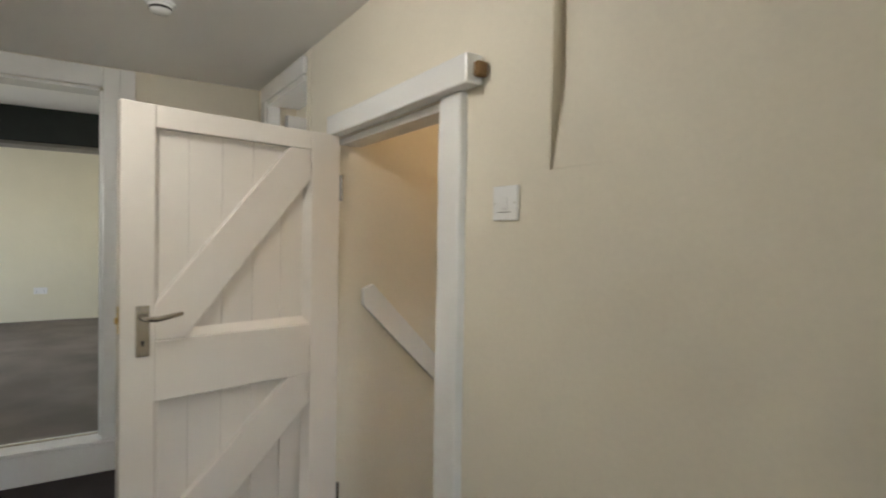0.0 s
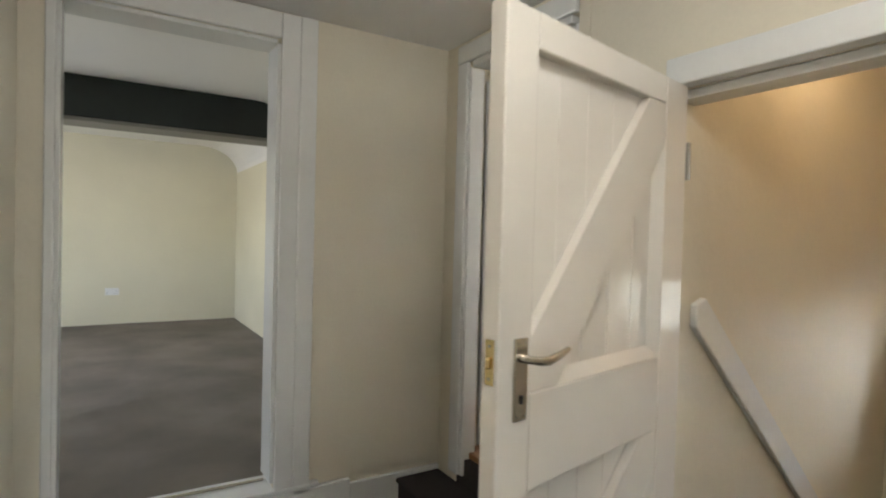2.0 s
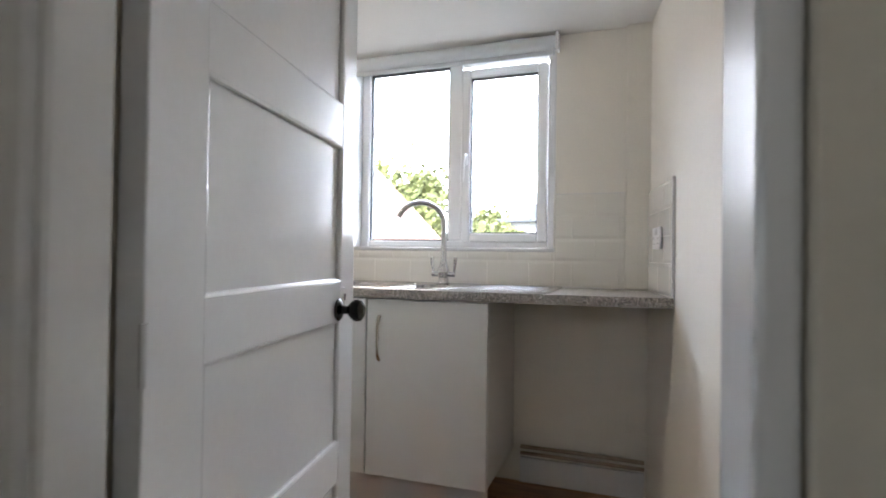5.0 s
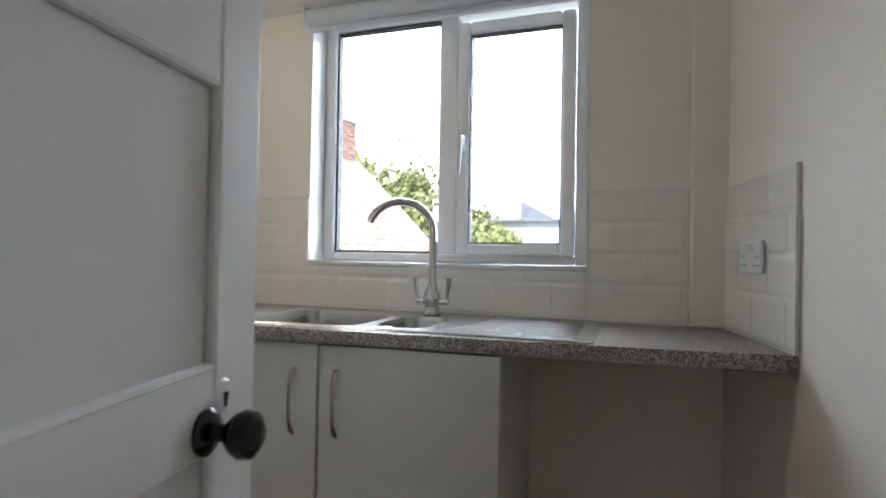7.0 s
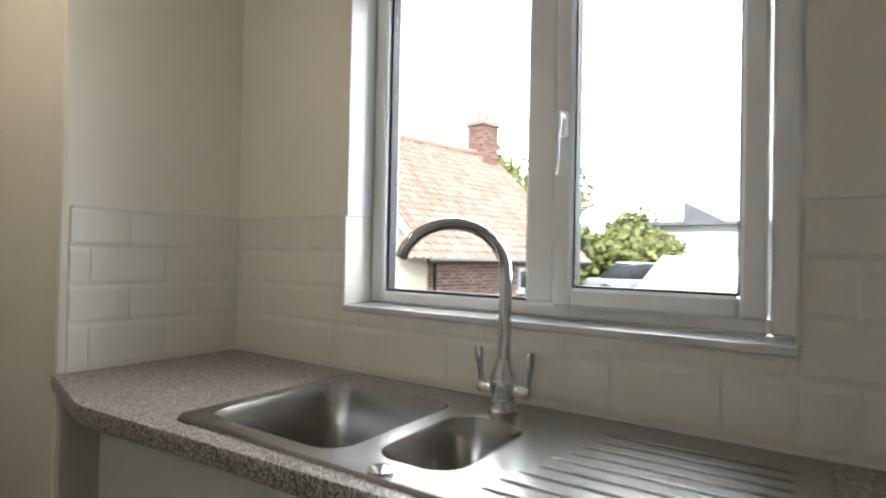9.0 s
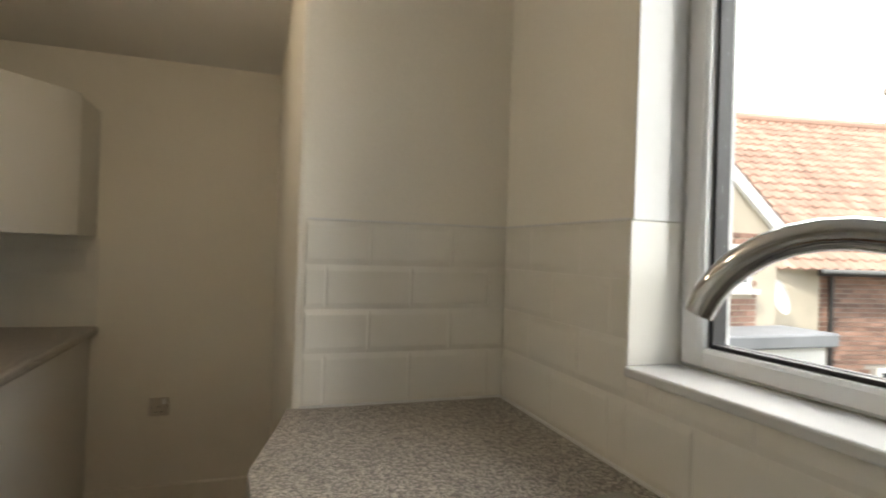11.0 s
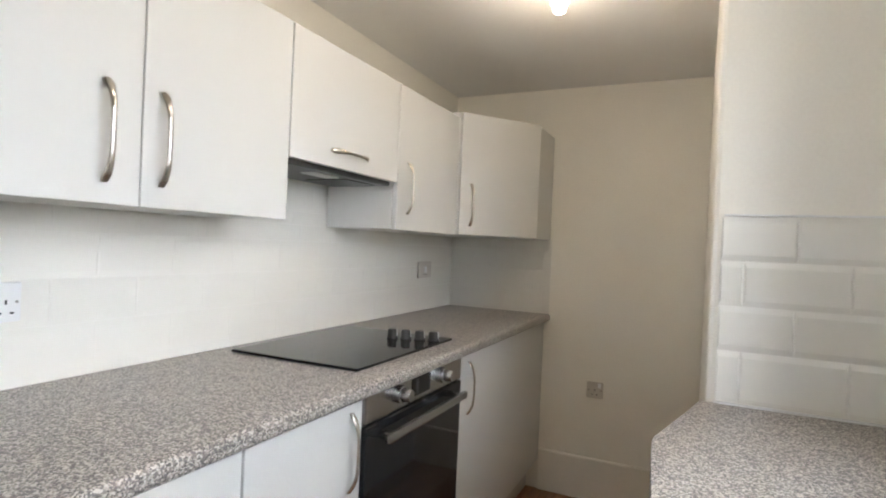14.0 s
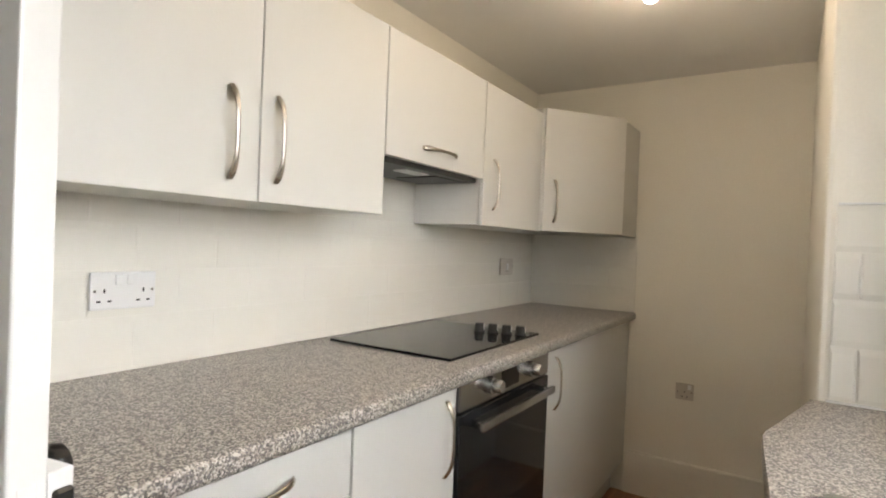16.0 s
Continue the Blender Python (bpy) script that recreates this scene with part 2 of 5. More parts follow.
def piecewise(name, colour, rough, spread, bump=0.1, bump_scale=40, island=False, vary=0.12):
    """A fired or cut piece whose shade differs from piece to piece."""
    mat = material(name, colour, rough, vary=vary, scale=9, bump=bump, bump_scale=bump_scale)
    t = mat.node_tree
    bsdf = t.nodes["Principled BSDF"]
    base = bsdf.inputs["Base Color"].links[0].from_socket
    src = t.nodes.new("ShaderNodeNewGeometry").outputs["Random Per Island"] if island else t.nodes.new("ShaderNodeObjectInfo").outputs["Random"]
    r = t.nodes.new("ShaderNodeMapRange")
    r.inputs["To Min"].default_value, r.inputs["To Max"].default_value = 1 - spread, 1 + spread * 0.4
    t.links.new(src, r.inputs["Value"])
    mix = t.nodes.new("ShaderNodeMix")
    mix.data_type, mix.blend_type = "RGBA", "MULTIPLY"
    mix.inputs["Factor"].default_value = 1.0
    t.links.new(base, mix.inputs[6])
    t.links.new(r.outputs[0], mix.inputs[7])
    t.links.new(mix.outputs[2], bsdf.inputs["Base Color"])
    return mat


def glass(name):
    mat = bpy.data.materials.new(name)
    mat.use_nodes = True
    b = mat.node_tree.nodes["Principled BSDF"]
    b.inputs["Transmission Weight"].default_value, b.inputs["Roughness"].default_value, b.inputs["IOR"].default_value = 1.0, 0.0, 1.05
    b.inputs["Base Color"].default_value = (0.97, 0.985, 0.98, 1)
    return mat


def glowing(name, colour, strength):
    mat = bpy.data.materials.new(name)
    mat.use_nodes = True
    b = mat.node_tree.nodes["Principled BSDF"]
    b.inputs["Base Color"].default_value = (*colour, 1)
    b.inputs["Emission Color"].default_value, b.inputs["Emission Strength"].default_value = (*colour, 1), strength
    return mat


WORKTOP = speckled("speckled_stone_laminate")
PLANKS = wood_planks("oak_laminate_planks", (0.24, 0.105, 0.042), (0.48, 0.25, 0.10))
TILE = piecewise("white_glazed_metro_tile", (0.83, 0.81, 0.75), 0.13, 0.006, 0.0, 12, False, 0.01)
SILL = material("glossy_white_sill_tile", (0.70, 0.705, 0.71), 0.05, vary=0.03, bump=0.02, bump_scale=8)
PANE = glass("clear_window_glass")
BULB = glowing("lit_bulb", (1.0, 0.93, 0.82), 6)
BRICK = piecewise("weathered_red_brick", (0.36, 0.215, 0.165), 0.9, 0.45, 0.3, 60, True)
MORTAR = material("grey_lime_mortar", (0.42, 0.38, 0.34), 0.95, vary=0.2, bump=0.4, bump_scale=80)
PANTILE = piecewise("orange_clay_pantile", (0.52, 0.345, 0.275), 0.85, 0.28, 0.2, 40, True)
RENDER = material("cream_rough_render", (0.62, 0.55, 0.44), 0.9, vary=0.2, scale=1.5, grain=0.1, bump=0.5, bump_scale=40)
WHITE_RENDER = material("white_painted_render", (0.75, 0.74, 0.71), 0.85, vary=0.15, scale=1.2, bump=0.4, bump_scale=40)
LEAD = material("grey_roof_felt", (0.22, 0.23, 0.25), 0.8, vary=0.25, scale=2, bump=0.3)
GRASS = material("rough_yard_ground", (0.16, 0.15, 0.11), 0.95, vary=0.4, scale=0.6, bump=0.6, bump_scale=8)
DARK_PANE = material("dark_house_window_glass", (0.05, 0.055, 0.06), 0.08, vary=0.3, bump=0.0)
BARK = material("grey_brown_bark", (0.12, 0.085, 0.06), 0.95, vary=0.4, scale=5, bump=0.8, bump_scale=30)
LEAF = piecewise("green_leaves", (0.27, 0.29, 0.10), 0.6, 0.5, 0.1, 20, True)
CAR_PAINT = material("silver_blue_car_paint", (0.42, 0.48, 0.54), 0.2, 0.5, vary=0.05, coat=0.8, bump=0.0)
RED_PLASTIC = material("red_plastic", (0.45, 0.02, 0.02), 0.4, vary=0.1, bump=0.0)
RUBBER_TYRE = material("black_tyre", (0.02, 0.02, 0.02), 0.8, vary=0.2, bump=0.1)
# ---- the large structure ----
KH, HF, HC = 2.065, -0.26, 1.98          # kitchen ceiling, hall floor, hall ceiling
structure("floor_kitchen", box(-1.398, 2.137, -1.95, -0.002, -0.2, -0.011), PLINTH, "sub-floor under the kitchen planks", "floor")
structure("wall_north", wall_with_hole("x", 0.0, 2.2, -0.2, KH + 0.05, 0.0, 0.168, [(0.494, 1.56, 1.08, 2.05)]), KITCHEN_PAINT, "cream painted kitchen window wall", "wall")
structure("wall_pier", box(-1.5, 0.0, -0.516, 0.28, -0.2, KH + 0.05, 0.012, 2), KITCHEN_PAINT, "cream painted projecting kitchen wall", "wall")
structure("wall_kitchen_end", box(-1.55, -1.4, -1.95, -0.516, -0.2, KH + 0.05), KITCHEN_PAINT, "cream painted end wall of the kitchen", "wall")
structure("wall_kitchen_south", box(-1.55, 1.27, -1.945, -1.80, -0.2, KH + 0.05), KITCHEN_PAINT, "cream painted kitchen wall behind the cooker run", "wall")
EAST = [(1.965, 0.0), (2.05, -0.47), (2.14, -1.0), (2.14, -1.948)]   # the east wall runs askew
structure("wall_kitchen_east", prism(EAST + [(2.31, -1.948), (2.31, -0.004)], -0.2, KH + 0.05), KITCHEN_PAINT, "cream painted wall between kitchen and stairs", "wall")
structure("ceiling_kitchen", box(-1.55, 2.3, -2.1, 0.28, KH, KH + 0.1), CEILING_PAINT, "white painted kitchen ceiling", "ceiling")
structure("wall_corner", box(2.051, 2.31, -2.028, -1.9485, -0.2, KH + 0.05), KITCHEN_PAINT, "cream painted corner between kitchen and stairs", "wall")
# hall
structure("floor_hall", box(0.9, 8.7, -3.85, -2.06, HF - 0.1, HF), HALL_CARPET, "dark grey hall carpet", "floor")
structure("wall_stairs", wall_with_hole("x", 1.970, 8.6, HF - 0.1, HC + 0.1, -2.06, -1.955, [(2.376, 3.225, HF - 0.2, 1.49), (3.670, 3.860, 1.235, HC + 0.2)]), HALL_CREAM, "uneven cream plaster wall with the stair doorway", "wall")
structure("wall_kitchen_door", wall_with_hole("x", 1.132, 2.049, HF - 0.1, HC + 0.1, -2.134, -1.95, [(1.30, 2.049, -0.3, 1.87)]), HALL_CREAM, "cream plaster wall round the kitchen door", "wall")
structure("wall_bedroom", wall_with_hole("y", -4.0, -2.04, HF - 0.1, HC + 0.45, 0.90, 1.05, [(-3.69, -2.90, -0.10, 1.86)]), HALL_CREAM, "cream plaster wall with the bedroom doorway", "wall")
structure("wall_hall_south", box(1.05, 8.6, -4.0, -3.80, HF - 0.1, HC + 0.1), HALL_CREAM, "cream plaster wall of the hall", "wall")
structure("wall_hall_east", wall_with_hole("y", -4.0, -1.95, HF - 0.1, HC + 0.1, 8.6, 8.75, [(-3.5, -2.5, 0.65, 1.85)]), HALL_CREAM, "cream plaster end wall, out of view, with an assumed window", "wall")
structure("ceiling_hall", box(0.9, 8.75, -4.0, -2.0, HC, HC + 0.1), CEILING_PAINT, "white painted hall ceiling", "ceiling")
# stairwell
structure("wall_stairs_north", wall_with_hole("x", 2.372, 3.298, -2.8, HC + 0.1, -0.34, -0.2, [(2.70, 3.10, 0.479, 0.86)]), HALL_CREAM, "cream plaster end wall of the stairwell", "wall")
structure("wall_stairs_west", box(2.32, 2.37, -1.953, -0.2, -2.8, HC + 0.1), HALL_CREAM, "cream plaster wall beside the stairs", "wall")
structure("wall_stairs_east", box(3.30, 3.42, -1.953, -0.2, -2.8, HC + 0.1), HALL_CREAM, "cream plaster wall beside the stairs", "wall")
structure("ceiling_stairs", box(2.3, 3.45, -1.953, -0.1, HC, HC + 0.1), CEILING_PAINT, "white stairwell ceiling", "ceiling")
# bedroom
BF, BC = -0.10, 2.13


def carpet_sheet(x0, x1, y0, y1, z, step, folds):
    """A loosely laid carpet: a gently uneven sheet with a few low folds (x, y, heading, length, height)."""
    nx, ny = int((x1 - x0) / step), int((y1 - y0) / step)
    bm, grid = bmesh.new(), []
    for j in range(ny + 1):
        for i in range(nx + 1):
            p = Vector((x0 + (x1 - x0) * i / nx, y0 + (y1 - y0) * j / ny, 0))
            h = 0.004 * noise.noise(p * 1.7) + 0.002 * noise.noise(p * 5)
            for fx, fy, head, length, high in folds:
                d = Vector((p.x - fx, p.y - fy))
                along, off = d.x * math.cos(head) + d.y * math.sin(head), -d.x * math.sin(head) + d.y * math.cos(head)
                off += 0.05 * math.sin(along * 5)
                if abs(along) < length:
                    h += high * math.exp(-(off / 0.05) ** 2) * (1 - (along / length) ** 2)
            grid.append(bm.verts.new((p.x, p.y, z + h)))
    for j in range(ny):
        for i in range(nx):
            a = j * (nx + 1) + i
            bm.faces.new((grid[a], grid[a + 1], grid[a + nx + 2], grid[a + nx + 1]))
    return bm


structure("floor_bedroom_base", box(-4.33, 0.893, -6.2, -1.99, BF - 0.12, BF - 0.02), PLINTH, "floor under the bedroom carpet", "floor")
structure("floor_bedroom", carpet_sheet(-4.2, 0.893, -6.1, -2.0, BF, 0.06, [(-0.46, -3.62, 2.4, 0.7, 0.034), (-0.7, -3.1, 2.2, 0.6, 0.024), (-1.6, -3.6, 1.2, 0.7, 0.022), (-0.2, -2.75, 2.7, 0.4, 0.018), (-2.5, -3.0, 2.0, 0.6, 0.02)]), CARPET, "grey-brown loosely laid carpet with low folds", "floor", True)
structure("wall_bedroom_west", box(-4.33, -4.17, -6.2, -2.085, BF - 0.1, BC + 0.1), CREAM, "pale yellow painted bedroom wall", "wall")
structure("wall_bedroom_north", box(-4.33, 0.898, -2.085, -1.95, BF - 0.1, BC + 0.1), CREAM, "pale yellow painted bedroom wall", "wall")
structure("wall_bedroom_south", wall_with_hole("x", -4.33, 1.0, BF - 0.1, BC + 0.1, -6.2, -6.05, [(-2.3, -0.9, 0.6, 1.8)]), CREAM, "pale yellow painted bedroom window wall", "wall")
structure("wall_bedroom_east", box(0.9, 1.05, -6.05, -4.002, BF - 0.1, BC + 0.1), CREAM, "pale yellow painted bedroom wall", "wall")
structure("ceiling_bedroom", box(-4.33, 0.898, -6.05, -2.085, BC, BC + 0.1), CEILING_PAINT, "white painted bedroom ceiling", "ceiling")


def extruded_x(outline, x0, x1, bevel=0.0):
    """A bar along x over an outline in y and z."""
    bm = prism(outline, x0, x1, bevel)
    bmesh.ops.transform(bm, matrix=Matrix(((0, 0, 1, 0), (1, 0, 0, 0), (0, 1, 0, 0), (0, 0, 0, 1))), verts=bm.verts)
    return bm


def extruded_y(outline, y0, y1, bevel=0.0):
    """A bar along y over an outline in x and z."""
    bm = prism(outline, y0, y1, bevel)
    bmesh.ops.transform(bm, matrix=Matrix(((1, 0, 0, 0), (0, 0, 1, 0), (0, 1, 0, 0), (0, 0, 0, 1))), verts=bm.verts)
    return bm


# coved slope where the bedroom ceiling meets its north wall
cove = [(-2.083, 1.80), (-2.083, BC - 0.003)] + [(-2.52, BC - 0.003)] + [(-2.52 + 0.437 * math.sin(a * math.pi / 16), BC - 0.33 + 0.327 * math.cos(a * math.pi / 16)) for a in range(1, 8)]
structure("trim_cove", extruded_x(cove, -4.17, 0.895), CEILING_PAINT, "white coved edge of the bedroom ceiling", "coving")
# ---- kitchen: window ----
def bar(parent, name, x0, x1, y0, y1, z0, z1, mat, bevel=0.003, label=""):
    return part(name, box(x0, x1, y0, y1, z0, z1, bevel), mat, parent, label)


window = tagged(new("window_1"), "white plastic double casement window over the sink", "window", "", "structure")
WX0, WX1, WZ0, WZ1, WY0, WY1 = 0.496, 1.558, 1.084, 2.048, 0.10, 0.17
bar(window, "window_frame", WX0, WX0 + 0.048, WY0, WY1, WZ0, WZ1, UPVC, 0.006)
bar(window, "window_frame", WX1 - 0.05, WX1, WY0, WY1, WZ0, WZ1, UPVC, 0.006)
bar(window, "window_frame", 0.998, 1.070, WY0, WY1, WZ0 + 0.035, WZ1 - 0.03, UPVC, 0.006)
bar(window, "window_frame", WX0 + 0.048, WX1 - 0.05, WY0, WY1, WZ0, WZ0 + 0.035, UPVC, 0.006)
bar(window, "window_frame", WX0 + 0.048, WX1 - 0.05, WY0, WY1, WZ1 - 0.03, WZ1, UPVC, 0.006)
# fixed light with its bead
for a in ((0.544, 0.552, 1.119, 2.018), (0.990, 0.998, 1.119, 2.018)):
    bar(window, "bead", a[0], a[1], 0.118, 0.150, a[2], a[3], RUBBER, 0.001)
for z0, z1 in ((1.119, 1.126), (2.010, 2.018)):
    bar(window, "bead", 0.552, 0.990, 0.118, 0.150, z0, z1, RUBBER, 0.001)
pane = part("pane", box(0.552, 0.990, 0.132, 0.138, 1.126, 2.010), PANE, window, "clear fixed pane")
pane.visible_shadow = False
# opening casement, closed
SX0, SX1, SZ0, SZ1 = 1.074, 1.506, 1.112, 1.985
sash = bar(window, "sash", SX0, SX0 + 0.044, 0.086, 0.140, SZ0, SZ1, UPVC, 0.007)
bar(window, "sash", SX1 - 0.048, SX1, 0.086, 0.140, SZ0, SZ1, UPVC, 0.007)
bar(window, "sash", SX0 + 0.044, SX1 - 0.048, 0.086, 0.140, SZ0, SZ0 + 0.045, UPVC, 0.007)
bar(window, "sash", SX0 + 0.044, SX1 - 0.048, 0.086, 0.140, SZ1 - 0.045, SZ1, UPVC, 0.007)
for a in ((1.118, 1.123, 1.157, 1.940), (1.453, 1.458, 1.157, 1.940)):
    bar(window, "bead", a[0], a[1], 0.100, 0.135, a[2], a[3], RUBBER, 0.001)
for z0, z1 in ((1.157, 1.162), (1.935, 1.940)):
    bar(window, "bead", 1.123, 1.453, 0.100, 0.135, z0, z1, RUBBER, 0.001)
pane = part("pane", box(1.123, 1.453, 0.112, 0.118, 1.162, 1.935), PANE, window, "clear casement pane")
pane.visible_shadow = False
handle = bar(window, "handle_base", 1.090, 1.108, 0.074, 0.088, 1.50, 1.56, UPVC, 0.004, "white handle backplate")
part("handle", tube([(1.099, 0.076, 1.545), (1.099, 0.052, 1.548), (1.099, 0.045, 1.53), (1.097, 0.044, 1.49), (1.094, 0.048, 1.44), (1.092, 0.050, 1.41)], [0.008, 0.009, 0.010, 0.0085, 0.0075, 0.006], 10), UPVC, handle, "white curved window handle", True)
# sill and glazed reveal
structure("window_sill", box(0.4945, 1.5595, -0.012, 0.099, 1.066, 1.0835, 0.004, 2), SILL, "white glossy tiled window sill", "sill")
for x0, x1 in ((0.4945, 0.5), (1.554, 1.5595)):
    structure("trim_reveal", box(x0, x1, -0.009, 0.0995, 1.0838, 1.33, 0.002), TILE, "glossy white tile lining the window reveal", "tile")
    structure("trim_reveal", box(x0, x1, -0.002, 0.0995, 1.3304, 2.049), GLOSS_WHITE, "white painted window reveal", "trim")

blind = thing("roller_blind", pose(1.03, -0.03, 1.972), "pale grey fabric roller blind rolled up above the window", "blind")
r = turned([(0.030, -0.53), (0.034, -0.529), (0.034, 0.529), (0.030, 0.53)], 24)
bmesh.ops.transform(r, matrix=pose(0, 0, 0.05, 0, 90, 0), verts=r.verts)
part("roll", r, BLUE_GREY, blind, "pale grey rolled fabric", True)
for sx in (-0.545, 0.532):
    part("bracket", box(sx, sx + 0.012, -0.035, 0.028, 0.01, 0.09, 0.003), UPVC, blind)
part("bottom_bar", box(-0.525, 0.525, -0.004, 0.008, -0.005, 0.016, 0.004), BLUE_GREY, blind)
part("cord", tube([(0.515, -0.02, 0.03), (0.517, 0.02, -0.2), (0.52, 0.024, -0.40), (0.522, 0.02, -0.55), (0.515, 0.016, -0.40), (0.51, 0.0, 0.02)], 0.0016, 6), UPVC, blind, "white pull cord")
structure("trim_boxing", box(1.868, 1.985, -0.030, -0.001, 0.906, KH, 0.006), KITCHEN_PAINT, "cream painted pipe boxing in the corner", "boxing")

# ---- sink side ----
sink_top = thing("worktop", pose(1.0, -0.3, 0.868), "speckled grey-brown laminate worktop with the sink set in", "worktop")
FRONT = [(0.0, -0.002), (1.962, -0.002), (2.047, -0.47), (1.7, -0.510), (1.372, -0.5325), (1.2, -0.544), (0.80, -0.574), (0.42, -0.600), (0.345, -0.604), (0.318, -0.601), (0.295, -0.594), (0.10, -0.548), (0.0, -0.527)]


def slab_with_hole(outline, hole, z0, z1, lip):
    """A flat slab with a hole; the outer edge is rounded by lip."""
    bm = bmesh.new()
    def ring(pts, z):
        return [bm.verts.new((x, y, z)) for x, y in pts]
    def inset(pts, d):
        c = Vector((sum(p[0] for p in pts) / len(pts), sum(p[1] for p in pts) / len(pts)))
        return [tuple(Vector(p) + (c - Vector(p)).normalized() * d) for p in pts]
    levels = [(z0, lip * 0.6), (z0 + lip * 0.5, lip * 0.1), ((z0 + z1) / 2, 0.0), (z1 - lip * 0.5, lip * 0.1), (z1, lip * 0.6)]
    rings = [ring(inset(outline, d), z) for z, d in levels]
    for lo, hi in zip(rings, rings[1:]):
        for i in range(len(lo)):
            bm.faces.new((lo[i], lo[(i + 1) % len(lo)], hi[(i + 1) % len(hi)], hi[i]))
    for outer, z in ((rings[0], z0), (rings[-1], z1)):
        inner = ring(hole, z)
        edges = [bm.edges.get((outer[i], outer[(i + 1) % len(outer)])) for i in range(len(outer))]
        edges += [bm.edges.new((inner[i], inner[(i + 1) % len(inner)])) for i in range(len(inner))]
        bmesh.ops.triangle_fill(bm, use_beauty=True, edges=edges)
    return bm


b = slab_with_hole(FRONT, [(0.578, -0.085), (1.2, -0.07), (1.2, -0.50), (0.585, -0.54)], 0.868, 0.905, 0.008)
bmesh.ops.translate(b, vec=(-1.0, 0.3, -0.868), verts=b.verts)
part("slab", b, WORKTOP, sink_top, "speckled laminate with a rounded front edge", True)
part("support_batten", box(0.44, 0.90, 0.262, 0.282, -0.032, -0.001, 0.002), CARCASS, sink_top, "white wall batten under the worktop")

sink = thing("kitchen_sink", pose(1.0, -0.275, 0.905, 0, 0, 1.2), "stainless steel one and a half bowl sink with ribbed drainer", "sink")


def rounded(x0, x1, y0, y1, r, n=5):
    pts = []
    for cx, cy, a0 in ((x1 - r, y1 - r, 0), (x0 + r, y1 - r, 90), (x0 + r, y0 + r, 180), (x1 - r, y0 + r, 270)):
        pts += [(cx + r * math.cos(radians(a0 + 90 * k / n)), cy + r * math.sin(radians(a0 + 90 * k / n))) for k in range(n + 1)]
    return pts


def sink_deck():
    bm = bmesh.new()
    def loop(pts, z):
        vs = [bm.verts.new((x, y, z)) for x, y in pts]
        return vs, [bm.edges.new((vs[i], vs[(i + 1) % len(vs)])) for i in range(len(vs))]
    def bridge(a, b):
        for i in range(len(a)):
            bm.faces.new((a[i], a[(i + 1) % len(a)], b[(i + 1) % len(b)], b[i]))
    foot, _ = loop(rounded(-0.430, 0.612, -0.247, 0.232, 0.02), 0.0005)
    rim, rim_e = loop(rounded(-0.426, 0.608, -0.243, 0.228, 0.018), 0.006)
    low, low_e = loop(rounded(-0.412, 0.594, -0.230, 0.215, 0.015), 0.003)
    bridge(foot, rim)
    bridge(rim, low)
    edges = list(low_e)
    for x0, x1, y0, y1, d in ((-0.402, -0.045, -0.205, 0.165, 0.16), (-0.005, 0.155, -0.175, 0.105, 0.09)):
        top, top_e = loop(rounded(x0, x1, y0, y1, 0.055), 0.003)
        mid, _ = loop(rounded(x0 + 0.006, x1 - 0.006, y0 + 0.006, y1 - 0.006, 0.052), -0.012)
        deep, _ = loop(rounded(x0 + 0.02, x1 - 0.02, y0 + 0.02, y1 - 0.02, 0.045), -d)
        floor_, _ = loop(rounded(x0 + 0.04, x1 - 0.04, y0 + 0.04, y1 - 0.04, 0.04), -d - 0.012)
        bridge(top, mid), bridge(mid, deep), bridge(deep, floor_)
        bm.faces.new(floor_)
        edges += top_e
    bmesh.ops.triangle_fill(bm, use_beauty=True, edges=edges)
    return bm


part("basin_deck", sink_deck(), STEEL, sink, "brushed steel deck with two bowls", True)
for k in range(9):
    y = -0.178 + k * 0.041
    part("drainer_rib", tube([(0.205 + 0.009 * k, y, 0.001), (0.215 + 0.009 * k, y, 0.0030), (0.40, y, 0.0030), (0.555, y, 0.0028), (0.565, y, 0.001)], 0.0032, 10, 1.0), STEEL, sink, "", True)
for x, y in ((-0.21, -0.035), (0.075, -0.035)):
    b = turned([(0.034, -0.163 if x < 0 else -0.103), (0.034, -0.158 if x < 0 else -0.098), (0.024, -0.160 if x < 0 else -0.100)], 20)
    bmesh.ops.translate(b, vec=(x, y, 0), verts=b.verts)
    part("waste", b, CHROME, sink, "chrome waste", True)
b = turned([(0.019, 0.003), (0.020, 0.008), (0.012, 0.010)], 20)
bmesh.ops.translate(b, vec=(0.06, -0.218, 0), verts=b.verts)
part("overflow_cap", b, CHROME, sink, "", True)

tap = thing("mixer_tap", pose(1.056, -0.105, 0.907), "chrome swan-neck mixer tap with two levers", "tap")
part("body", turned([(0.030, 0), (0.031, 0.006), (0.026, 0.012), (0.024, 0.035), (0.030, 0.055), (0.027, 0.075), (0.018, 0.095), (0.015, 0.11)], 24), CHROME, tap, "", True)
arc = [(0, 0, 0.10), (0, 0, 0.21), (0, 0, 0.27)] + [(-0.092 + 0.092 * math.cos(radians(a)), -0.06 * (1 - math.cos(radians(a))) , 0.285 + 0.098 * math.sin(radians(a))) for a in range(0, 166, 11)]
part("spout", tube(arc, [0.0135] * (len(arc) - 2) + [0.0135, 0.0125], 16), CHROME, tap, "curved chrome spout", True)
